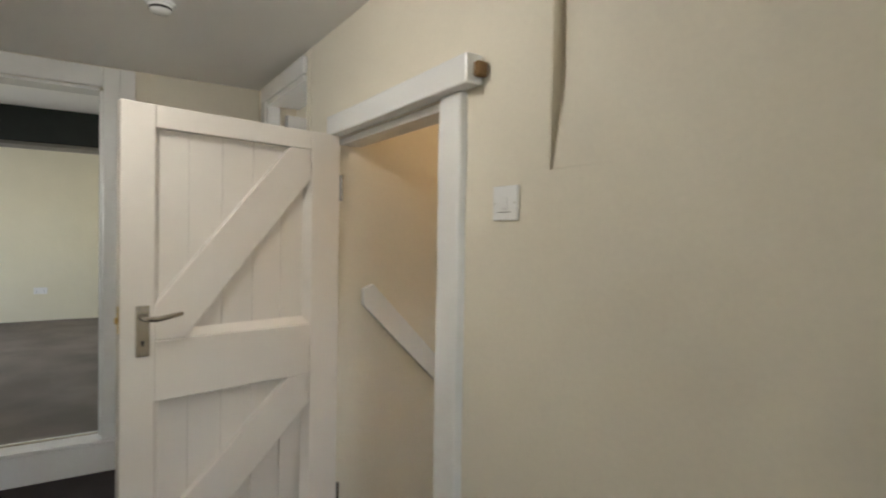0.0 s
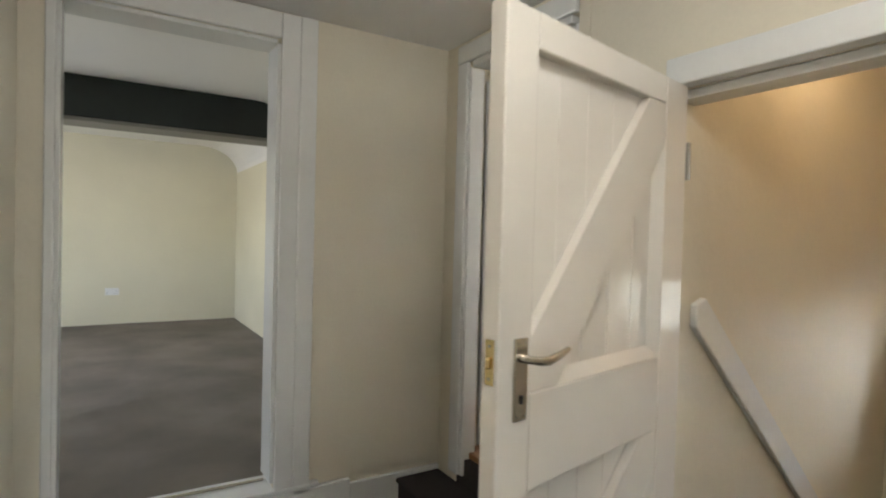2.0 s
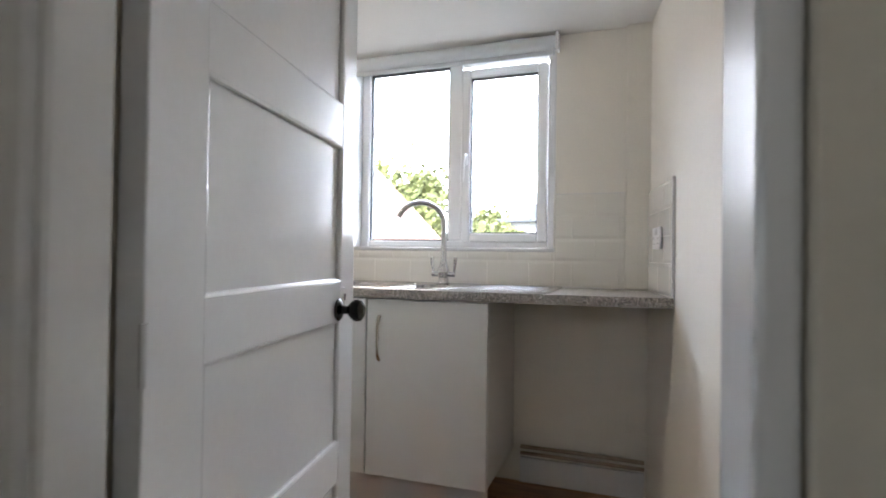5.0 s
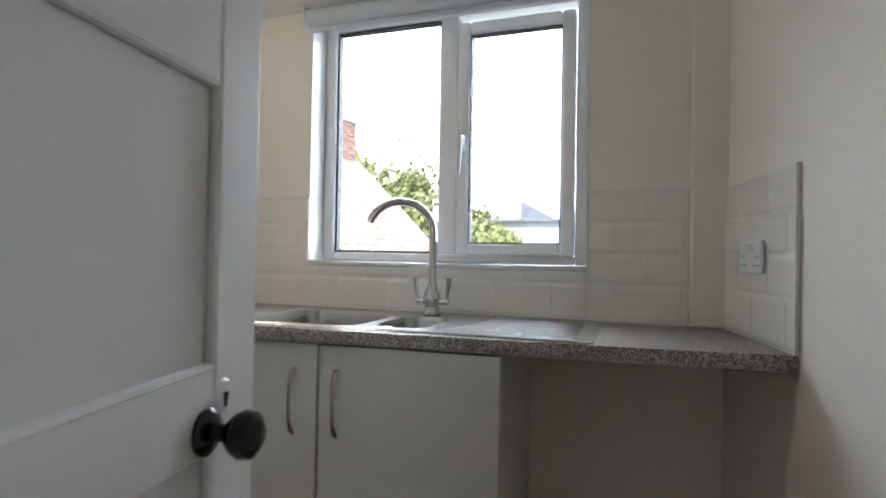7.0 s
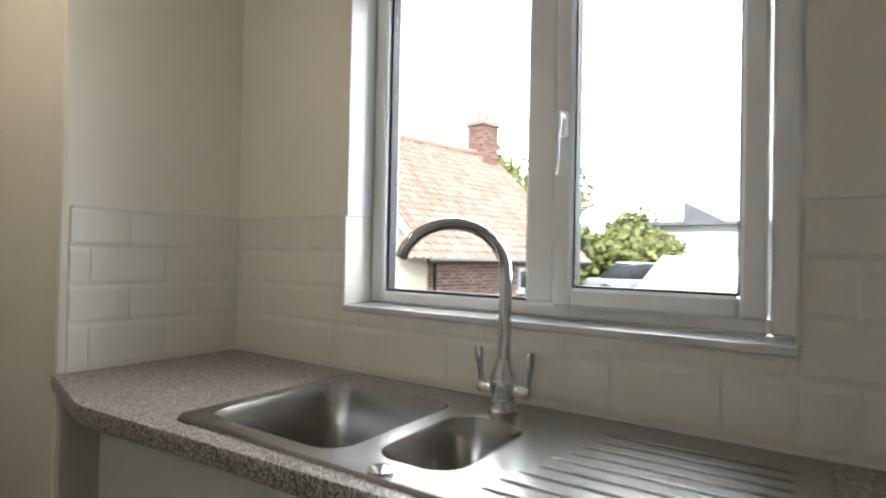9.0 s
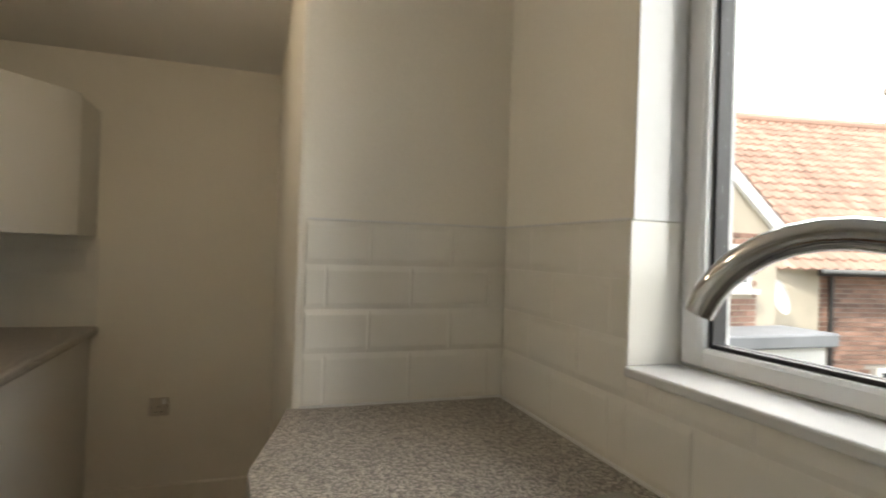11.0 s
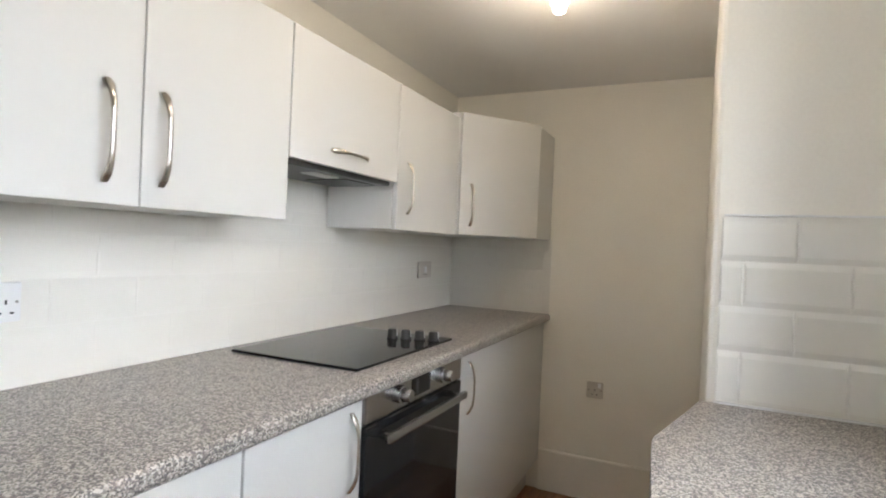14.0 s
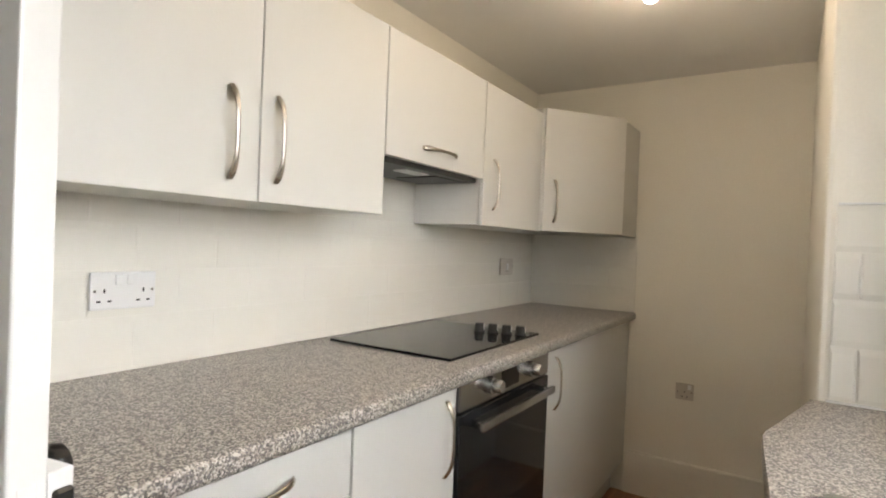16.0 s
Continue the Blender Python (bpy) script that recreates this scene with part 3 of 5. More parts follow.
for sx in (-1, 1):
    arm = part("valve", tube([(0, 0, 0.047), (sx * 0.03, 0, 0.047), (sx * 0.055, 0, 0.047), (sx * 0.058, 0, 0.047)], [0.010, 0.011, 0.012, 0.010], 14), CHROME, tap, "", True)
    part("lever", tube([(sx * 0.052, 0, 0.05), (sx * 0.055, 0, 0.075), (sx * 0.058, 0, 0.10), (sx * 0.060, 0, 0.128)], [0.0065, 0.006, 0.0085, 0.0095], 12), CHROME, arm, "upright chrome lever", True)


def bow_handle(m, length, parent, mat=NICKEL):
    """A bow handle along z standing off towards -y: broad rounded pads at the ends, a slim bridge between."""
    h, n, bm, rings = length / 2, 20, bmesh.new(), []
    for k in range(n + 1):
        u = -1 + 2 * k / n
        e = abs(u)
        out = -0.004 - 0.023 * (1 - e ** 3.5)
        wide = (0.0048 + 0.0052 * max(0.0, (e - 0.35) / 0.65) ** 1.6) * (1.0 if e < 0.95 else 0.62)
        thick = 0.0032 + 0.0022 * e ** 2
        rings.append([bm.verts.new((wide * math.cos(a * math.tau / 12), out + thick * math.sin(a * math.tau / 12), h * u)) for a in range(12)])
    for lo, hi in zip(rings, rings[1:]):
        for a in range(12):
            bm.faces.new((lo[a], lo[(a + 1) % 12], hi[(a + 1) % 12], hi[a]))
    bm.faces.new(rings[0][::-1])
    bm.faces.new(rings[-1])
    return part("handle", bm, mat, parent, "brushed nickel bow handle", True, m)


def cabinet(name, x0, x1, y0, y1, z0, z1, label, front_y, doors, group, plinth=None, facing=-1):
    """A cabinet with a carcass and doors. doors: (x0, x1, z0, z1, handle x, handle z, upright). facing -1: front towards -y."""
    ob = thing(name, pose((x0 + x1) / 2, (y0 + y1) / 2, z0 if plinth is None else 0), label, "cabinet", group)
    ox, oy, oz = ob.location
    part("carcass", box(x0 + 0.001 - ox, x1 - 0.001 - ox, y0 - oy, y1 - oy, z0 - oz, z1 - oz, 0.001), CARCASS, ob)
    for a, bb, lo, hi, hx, hz, upright in doors:
        f0, f1 = (front_y, front_y + 0.018) if facing < 0 else (front_y - 0.018, front_y)
        d = part("door", box(a + 0.0015 - ox, bb - 0.0015 - ox, f0 - oy, f1 - oy, lo - oz, hi - oz, 0.0015), CABINET, ob, "plain ivory door")
        if hx is not None:
            m = pose(hx - ox, (front_y if facing < 0 else front_y) - oy, hz - oz, 0, 0, 0 if facing < 0 else 180)
            if not upright:
                m = m @ pose(0, 0, 0, 0, 90, 0)
            bow_handle(m, 0.185, d)
    if plinth:
        a, bb, py0, py1 = plinth
        part("plinth", box(a - ox, bb - ox, py0 - oy, py1 - oy, 0, z0 - 0.002, 0.001), PLINTH, ob, "grey plinth board")
    return ob


sink_cab = cabinet("sink_cabinet", 0.36, 1.412, -0.55, -0.03, 0.15, 0.73, "ivory two-door sink cabinet under the worktop", -0.572, [(0.36, 0.900, 0.15, 0.862, 0.828, 0.70, True), (0.904, 1.412, 0.15, 0.862, 0.962, 0.705, True)], "base cabinets", (0.37, 1.405, -0.53, -0.515))
sink_cab.matrix_basis = Matrix.Translation((-0.025, 0.028, 0.0)) @ sink_cab.matrix_basis @ pose(0, 0, 0, 0, 0, 1.7)
for x in (0.362, 1.394):
    part("side_panel", box(x - 0.886, x + 0.016 - 0.886, -0.55 + 0.29, -0.03 + 0.29, 0.731, 0.866), CARCASS, sink_cab)
part("pipe", tube([(1.42, -0.03, 0.168), (1.7, -0.028, 0.17), (1.955, -0.03, 0.168)], 0.009, 10), PIPE_PAINT, thing_pipe := thing("heating_pipe", pose(0, 0, 0), "old copper pipe running along the wall under the worktop", "pipe"), "", True)
part("pipe", tube([(1.42, -0.032, 0.140), (1.7, -0.03, 0.141), (1.955, -0.032, 0.140)], 0.008, 10), PIPE_PAINT, thing_pipe, "", True)
structure("baseboard", box(1.414, 1.955, -0.018, -0.001, 0.0, 0.115, 0.003), GLOSS_WHITE, "white skirting board under the worktop", "skirting")
structure("baseboard", box(-1.399, -1.379, -1.255, -0.519, 0.0, 0.212, 0.008, 3), KITCHEN_PAINT, "cream painted skirting board", "skirting")

# ---- cooker side ----
top = thing("worktop", pose(0, -1.5, 0.868), "speckled grey-brown laminate worktop along the cooker wall", "worktop")
b = box(-1.397, 1.152, -1.798, -1.226, 0.868, 0.905)
bmesh.ops.bevel(b, geom=[e for e in b.edges if all(v.co.y > -1.3 for v in e.verts) and abs(e.verts[0].co.x - e.verts[1].co.x) > 1], offset=0.012, segments=4, affect="EDGES", profile=0.5)
bmesh.ops.translate(b, vec=(0, 1.5, -0.868), verts=b.verts)
part("slab", b, WORKTOP, top, "", True)
part("end_strip", box(1.152, 1.1535, -0.297, 0.262, 0.003, 0.035), SOCKET_WHITE, top, "pale laminate end strip")
G = "base cabinets"
cabinet("drawer_cabinet", 0.666, 1.148, -1.796, -1.275, 0.15, 0.866, "ivory drawer cabinet under the worktop", -1.256, [(0.666, 1.148, 0.735, 0.862, 0.905, 0.812, False), (0.666, 1.148, 0.44, 0.732, 0.905, 0.66, False), (0.666, 1.148, 0.15, 0.437, 0.905, 0.36, False)], G, (0.666, 1.148, -1.33, -1.315), 1)
cabinet("base_cabinet", 0.285, 0.663, -1.796, -1.275, 0.15, 0.866, "narrow ivory base cabinet beside the oven", -1.256, [(0.285, 0.663, 0.15, 0.862, 0.337, 0.745, True)], G, (0.285, 0.663, -1.33, -1.315), 1)
cabinet("base_cabinet", -1.395, -0.303, -1.796, -1.275, 0.15, 0.866, "wide ivory corner base cabinet beside the oven", -1.256, [(-1.395, -0.303, 0.15, 0.862, -0.375, 0.742, True)], G, (-1.395, -0.303, -1.33, -1.315), 1)

oven = thing("built_in_oven", pose(-0.009, -1.5, 0.12), "stainless steel built-in oven with a black glass door", "oven")
part("casing", box(-0.291, 0.291, -0.29, 0.226, 0.0, 0.745, 0.002), CARCASS, oven)
part("control_panel", box(-0.290, 0.290, 0.228, 0.250, 0.672, 0.744, 0.003), STEEL, oven, "brushed steel control panel")
part("display", box(-0.056, 0.058, 0.2495, 0.2515, 0.686, 0.738, 0.0008), BLACK_GLASS, oven, "black clock display")
for kx in (-0.134, 0.130):
    k = turned([(0.024, 0), (0.024, 0.013), (0.0185, 0.0145), (0.0175, 0.036), (0.0155, 0.039)], 24)
    bmesh.ops.transform(k, matrix=pose(kx, 0.250, 0.714, -90, 0, 0), verts=k.verts)
    part("knob", k, STEEL, oven, "steel control knob", True)
door_ = part("oven_door", box(-0.290, 0.290, 0.228, 0.252, 0.055, 0.666, 0.003), BLACK_GLASS, oven, "black glass oven door")
b = box(-0.245, 0.245, 0.280, 0.297, 0.622, 0.646, 0.005, 2)
for sx in (-0.22, 0.22):
    box(sx - 0.012, sx + 0.012, 0.254, 0.284, 0.625, 0.643, 0.003, bm=b)
part("handle", b, STEEL, door_, "brushed steel bar handle", True)
part("lower_trim", box(-0.290, 0.290, 0.228, 0.248, 0.004, 0.05, 0.002), BLACK_PLASTIC, oven)

hob = thing("ceramic_hob", pose(-0.055, -1.523, 0.905), "black glass ceramic hob with four side knobs", "hob")
part("glass_plate", box(-0.293, 0.293, -0.215, 0.215, 0.001, 0.0085, 0.002), BLACK_GLASS, hob)
for k in range(4):
    b = turned([(0.019, 0.0086), (0.020, 0.012), (0.0175, 0.016), (0.0165, 0.036), (0.014, 0.039)], 20)
    bmesh.ops.translate(b, vec=(-0.165 - 0.012 * k, 0.048 + k * 0.046, 0), verts=b.verts)
    kn = part("knob", b, BLACK_PLASTIC, hob, "black control knob", True)
    kx, ky = -0.165 - 0.012 * k, 0.048 + k * 0.046
    part("pointer", box(kx - 0.0012, kx + 0.0012, ky + 0.0155, ky + 0.0185, 0.017, 0.0385), SOCKET_WHITE, kn, "white pointer line")

W = "wall cabinets"
cabinet("wall_cabinet", 0.302, 1.115, -1.796, -1.52, 1.285, 1.79, "ivory two-door wall cabinet above the worktop", -1.50, [(0.302, 0.707, 1.283, 1.79, 0.667, 1.416, True), (0.707, 1.115, 1.283, 1.79, 0.780, 1.413, True)], W, None, 1)
cabinet("hood_cabinet", -0.25, 0.30, -1.796, -1.52, 1.462, 1.79, "ivory lift-up cabinet over the cooker hood", -1.50, [(-0.25, 0.30, 1.446, 1.79, 0.037, 1.492, False)], W, None, 1)
cabinet("wall_cabinet", -0.765, -0.252, -1.796, -1.52, 1.285, 1.79, "ivory single-door wall cabinet beside the hood", -1.50, [(-0.765, -0.252, 1.283, 1.79, -0.322, 1.433, True)], W, None, 1)
hood = thing("cooker_hood", pose(0.025, -1.64, 1.43), "dark grey slim cooker hood under the cabinet", "hood")
part("body", box(-0.268, 0.268, -0.13, 0.115, 0.002, 0.030, 0.003), material("dark_grey_hood_metal", (0.10, 0.10, 0.10), 0.4, 0.6), hood)
part("lamp_cover", box(-0.02, 0.10, 0.03, 0.08, -0.002, 0.003, 0.001), SOCKET_WHITE, hood, "frosted lamp cover")
part("filter_grille", box(-0.22, -0.06, -0.08, 0.08, -0.001, 0.003, 0.001), BLACK_PLASTIC, hood, "black filter grille")
corner = thing("corner_wall_cabinet", pose(-1.1, -1.5, 1.285), "ivory diagonal corner wall cabinet", "cabinet", W)
plan = [(-0.767, -1.50), (-1.105, -1.242), (-1.397, -1.242), (-1.397, -1.797), (-0.767, -1.797)]
b = prism([(x + 1.1, y + 1.5) for x, y in plan], 0.0, 0.528, 0.001)
part("carcass", b, CABINET, corner)
away = math.degrees(math.atan2(-1.242 + 1.50, -1.105 + 0.767))
m = Matrix.Translation((0.333, 0.0, 0.0)) @ pose(0, 0, 0, 0, 0, away)
d = part("door", box(0.004, 0.421, -0.019, -0.001, 0.0, 0.527, 0.0015), CABINET, corner, "plain ivory door", False, m)
bow_handle(pose(0.055, -0.019, 0.13), 0.185, d)


# ---- sockets and switches ----
def wall_plate(name, m, w, h, label, category, kind, finish=SOCKET_WHITE):
    """A plate in its own x-z plane, front towards -y."""
    ob = thing(name, m, label, category)
    plate = part("faceplate", box(-w / 2, w / 2, -0.009, -0.001, -h / 2, h / 2, 0.003, 2), finish, ob)
    for sx in (-1, 1):
        s = turned([(0.003, 0), (0.003, 0.001)], 8)
        bmesh.ops.transform(s, matrix=pose(sx * (w / 2 - 0.009), -0.009, 0, 90, 0, 0), verts=s.verts)
        part("screw", s, CHROME, plate)
    if kind == "double" or kind == "single":
        for ox in ((-0.041, 0.041) if kind == "double" else (0,)):
            for hx, hz, hw, hh in ((0, 0.012, 0.004, 0.009), (-0.011, -0.010, 0.008, 0.004), (0.011, -0.010, 0.008, 0.004)):
                part("pin_slot", box(ox + hx - hw / 2, ox + hx + hw / 2, -0.0096, -0.0088, hz - 0.012 - hh / 2, hz - 0.012 + hh / 2), BLACK_PLASTIC, plate)
        for ox in ((-0.012, 0.012) if kind == "double" else (0.022,)):
            part("rocker", box(ox - 0.008, ox + 0.008, -0.013, -0.008, 0.012, 0.036, 0.002), SOCKET_WHITE, plate)
    if kind == "switch":
        part("rocker", box(-0.012, 0.012, -0.013, -0.008, -0.016, 0.016, 0.002), SOCKET_WHITE, plate)
        part("rocker_line", box(-0.025, 0.022, -0.0098, -0.0088, -0.024, -0.022), BLACK_PLASTIC, plate)
    return ob


wall_plate("double_socket", pose(0.822, -1.792, 1.084, 0, 0, 180), 0.138, 0.080, "white double power socket on the tiles", "socket", "double")
SATIN = material("satin_grey_plate", (0.58, 0.54, 0.49), 0.35)
wall_plate("fused_switch", pose(-1.05, -1.792, 1.110, 0, 0, 180), 0.140, 0.082, "pale grey switch plate on the tiles beside the corner", "switch", "switch", SATIN)
wall_plate("single_socket", pose(-1.3995, -0.984, 0.550, 0, 0, 90), 0.080, 0.078, "grey steel single power socket low on the wall", "socket", "single", SATIN)
wall_plate("double_socket", pose(1.998, -0.245, 1.122, 0, 0, -79.8), 0.140, 0.084, "white double power socket on the tiles by the window", "socket", "double")

# ---- ceiling ----
# the second fitting is assumed, above the view, to go with its lamp
for at in ((-0.26, -0.96), (0.42, -0.90)):
    lamp = thing("ceiling_spot_light", pose(*at, KH), "white ceiling light with a lit spot bulb", "lamp", "kitchen spots")
    part("base", turned([(0.0, -0.03), (0.045, -0.03), (0.05, -0.004), (0.05, -0.001)], 24), UPVC, lamp, "", True)
    part("shade", turned([(0.018, -0.032), (0.026, -0.05), (0.030, -0.075), (0.026, -0.074), (0.02, -0.052)], 20), UPVC, lamp, "", True)
    part("bulb", turned([(0.004, -0.108), (0.018, -0.101), (0.024, -0.075), (0.02, -0.056)], 16), BULB, lamp, "lit bulb", True)



def alarm(at, label):
    ob = thing("smoke_alarm", pose(*at), label, "alarm")
    part("base", turned([(0.052, -0.012), (0.056, -0.008), (0.056, -0.001), (0.05, 0)], 28), UPVC, ob, "", True)
    part("cover", turned([(0.012, -0.045), (0.030, -0.043), (0.040, -0.034), (0.042, -0.022), (0.048, -0.013)], 28), UPVC, ob, "", True)
    part("slot_ring", turned([(0.0425, -0.031), (0.0435, -0.027), (0.0435, -0.024), (0.042, -0.020)], 28), BLACK_PLASTIC, ob, "dark vent slots")
    return ob


alarm((1.197, -0.935, KH), "white round heat alarm on the kitchen ceiling")
structure("trim_ceiling", box(0.01, 2.1, -1.18, -1.165, KH - 0.006, KH - 0.0005, 0.002), CEILING_PAINT, "white ceiling joint strip", "trim")
HALL_FROM = len(scene.objects)
def wobbly(bm, amount, size, axes=(1, 1, 0)):
    """Old, many times painted woodwork: edges that are not quite straight."""
    bmesh.ops.subdivide_edges(bm, edges=[e for e in bm.edges if e.calc_length() > 0.3], cuts=24, use_grid_fill=True)
    for v in bm.verts:
        n = noise.noise_vector(v.co * size)
        v.co += Vector((n.x * axes[0], n.y * axes[1], n.z * axes[2])) * amount
    return bm


# ---- kitchen door: panelled, open into the kitchen ----
structure("door_frame", box(1.262, 1.345, -2.158, -2.135, -0.11, 1.868, 0.006, 2), GLOSS_WHITE, "white gloss moulded door frame", "frame")
structure("door_frame", box(1.345, 1.368, -2.148, -2.068, -0.11, 1.84, 0.005), GLOSS_WHITE, "white gloss door lining", "frame")
structure("door_frame", box(1.2615, 2.048, -2.160, -2.135, 1.869, 1.955, 0.006, 2), GLOSS_WHITE, "white gloss moulded door head", "frame")
structure("door_frame", box(1.372, 2.020, -2.148, -1.955, 1.838, 1.868, 0.004), GLOSS_WHITE, "white gloss head lining", "frame")
structure("door_frame", box(2.020, 2.048, -2.130, -1.957, -0.11, 1.837, 0.006, 2), GLOSS_WHITE, "white gloss door lining", "frame")

structure("door_frame", wobbly(box(2.0495, 2.104, -2.141, -2.1345, HF, HC - 0.003, 0.003, 2), 0.003, 2.5, (1, 0.4, 0)), HALL_CREAM, "cream uneven plaster edge of the doorway", "frame")

kdoor = thing("kitchen_door", pose(1.362, -2.020, 0.012, 0, 0, 100.6), "white gloss four-panel door standing open, black knob", "door")
KW, KT = 0.798, 0.042
EDGE = [0.0, 0.128, 0.702, KW]
ROWS = [(0.160, 0.461), (0.556, 0.865), (0.962, 1.302), (1.405, 1.705)]
for x0, x1 in ((EDGE[0], EDGE[1]), (EDGE[2], EDGE[3])):
    part("stile", box(x0, x1, 0, KT, 0, 1.79, 0.003, 2), GLOSS_WHITE, kdoor)
cuts = [0.0] + [v for r in ROWS for v in r] + [1.79]
for z0, z1 in zip(cuts[0::2], cuts[1::2]):
    part("rail", box(EDGE[1], EDGE[2], 0.0005, KT - 0.0005, z0, z1, 0.003, 2), GLOSS_WHITE, kdoor)
for z0, z1 in ROWS:
    p = part("panel", box(EDGE[1], EDGE[2], 0.012, KT - 0.012, z0, z1), GLOSS_WHITE, kdoor)
    for side in (0.0005, KT - 0.0125):
        b = bmesh.new()
        for a in (((EDGE[1], z0), (EDGE[2], z0)), ((EDGE[1], z1), (EDGE[2], z1)), ((EDGE[1], z0), (EDGE[1], z1)), ((EDGE[2], z0), (EDGE[2], z1))):
            merge(b, tube([(a[0][0], side + 0.007, a[0][1]), (a[1][0], side + 0.007, a[1][1])], 0.0075, 8))
        part("moulding", b, GLOSS_WHITE, p, "", True)
KX, KZ = KW - 0.115, 0.892
for sy, y0 in ((-1, 0.0), (1, KT + 0.028)):
    rose = turned([(0.027, 0), (0.028, 0.004), (0.022, 0.009), (0.011, 0.013), (0.010, 0.026), (0.022, 0.036), (0.028, 0.048), (0.026, 0.060), (0.014, 0.068)], 28)
    bmesh.ops.transform(rose, matrix=pose(KX, y0, KZ, 90 if sy < 0 else -90, 0, 0), verts=rose.verts)
    part("knob", rose, EBONY, kdoor, "black turned door knob", True)
disc = turned([(0.002, 0.0035), (0.017, 0.0035), (0.021, 0.0)], 24)
bmesh.ops.transform(disc, matrix=pose(KX + 0.036, 0, KZ + 0.034, 90, 0, 0), verts=disc.verts)
esc = part("escutcheon", disc, GLOSS_WHITE, kdoor, "painted round keyhole cover", True)
part("keyhole", tube([(KX + 0.036, -0.0036, KZ + 0.038), (KX + 0.036, -0.0036, KZ + 0.020)], [0.0042, 0.0022], 8), BLACK_PLASTIC, esc)
part("latch", box(KW - 0.001, KW + 0.0015, 0.010, 0.030, KZ - 0.075, KZ + 0.035, 0.001), GLOSS_WHITE, kdoor, "painted latch plate")
lock = part("rim_lock", box(KW - 0.155, KW - 0.001, KT + 0.0005, KT + 0.030, KZ - 0.085, KZ + 0.040, 0.003, 2), GLOSS_WHITE, kdoor, "white painted rim lock case")
part("bolt", box(KW - 0.002, KW + 0.008, KT + 0.004, KT + 0.026, KZ - 0.002, KZ + 0.020, 0.003), BLACK_PLASTIC, lock, "black spring bolt")
part("seam", box(KW - 0.0012, KW - 0.0004, KT + 0.006, KT + 0.018, KZ - 0.070, KZ - 0.020), GLOSS_WHITE, lock)
for z in (0.16, 0.86, 1.56):
    part("hinge", tube([(-0.004, -0.004, z), (-0.004, -0.004, z + 0.08)], 0.006, 10), GLOSS_WHITE, kdoor, "painted butt hinge", True)

# ---- stair door: framed, ledged and braced, open into the hall ----
sdoor = thing("stair_door", pose(2.432, -2.075, HF + 0.018, 0, 0, -77.8), "cream gloss ledged and braced door standing open", "door")
SW, ST, SH = 0.825, 0.044, 1.735
for x0, x1 in ((0.0, 0.135), (0.722, SW)):
    part("stile", box(x0, x1, -ST, 0, 0, SH, 0.004, 2), DOOR_CREAM, sdoor)
for z0, z1 in ((0.0, 0.19), (0.750, 0.955), (1.660, SH)):
    part("rail", box(0.135, 0.722, -ST + 0.0005, -0.0005, z0, z1, 0.004, 2), DOOR_CREAM, sdoor)
for z0, z1 in ((0.19, 0.750), (0.955, 1.660)):
    for k in range(5):
        w = 0.587 / 5
        part("board", box(0.135 + k * w + 0.0005, 0.135 + (k + 1) * w - 0.0005, -ST + 0.002, -0.030, z0 - 0.004, z1 + 0.004, 0.002), DOOR_CREAM, sdoor)
    b = prism([(-0.001, -0.030), (-0.030, -0.030), (-0.001, -0.003)], 0.135, 0.722)
    bmesh.ops.transform(b, matrix=Matrix(((0, 0, 1, 0), (0, 1, 0, 0), (-1, 0, 0, z0), (0, 0, 0, 1))), verts=b.verts)
    part("chamfer", b, DOOR_CREAM, sdoor)
    for xe, sign in ((0.135, -1), (0.722, 1)):
        part("chamfer", prism([(xe - sign * 0.001, -0.030), (xe - sign * 0.022, -0.030), (xe - sign * 0.001, -0.003)], z0, z1), DOOR_CREAM, sdoor)
    # the brace's ends are cut to the rails and stiles
    s = [(0.722, z0), (0.722, z0 + 0.118), (0.230, z1), (0.135, z1), (0.135, z1 - 0.118), (0.622, z0)]
    b = prism(s, 0.0, 0.027, 0.003)
    bmesh.ops.transform(b, matrix=Matrix(((1, 0, 0, 0), (0, 0, 1, -0.0295), (0, 1, 0, 0), (0, 0, 0, 1))), verts=b.verts)
    part("brace", b, DOOR_CREAM, sdoor, "diagonal brace")


def lever_handle(parent, x, z, y, out):
    """A lever on a long plate; out: the side to which it stands off."""
    plate = part("backplate", box(x - 0.021, x + 0.021, min(y, y + out * 0.007), max(y, y + out * 0.007), z - 0.127, z + 0.040, 0.003, 2), NICKEL, parent, "satin nickel lever backplate")
    part("lever", tube([(x, y + out * 0.004, z), (x, y + out * 0.035, z), (x - 0.006, y + out * 0.048, z), (x - 0.03, y + out * 0.050, z - 0.002), (x - 0.075, y + out * 0.046, z + 0.004), (x - 0.112, y + out * 0.040, z + 0.010)], [0.011, 0.009, 0.010, 0.0105, 0.009, 0.007], 12, 0.85), NICKEL, plate, "satin nickel lever", True)
    part("keyhole", tube([(x, y + out * 0.0072, z - 0.075), (x, y + out * 0.0076, z - 0.092)], [0.005, 0.003], 8), BLACK_PLASTIC, plate)
    for dz in (0.030, -0.117):
        for dx in (-0.012, 0.012):
            s = turned([(0.003, 0), (0.003, 0.001)], 8)
            bmesh.ops.transform(s, matrix=pose(x + dx, y + out * 0.007, z + dz, -90 * out, 0, 0), verts=s.verts)
            part("screw", s, STEEL, plate)


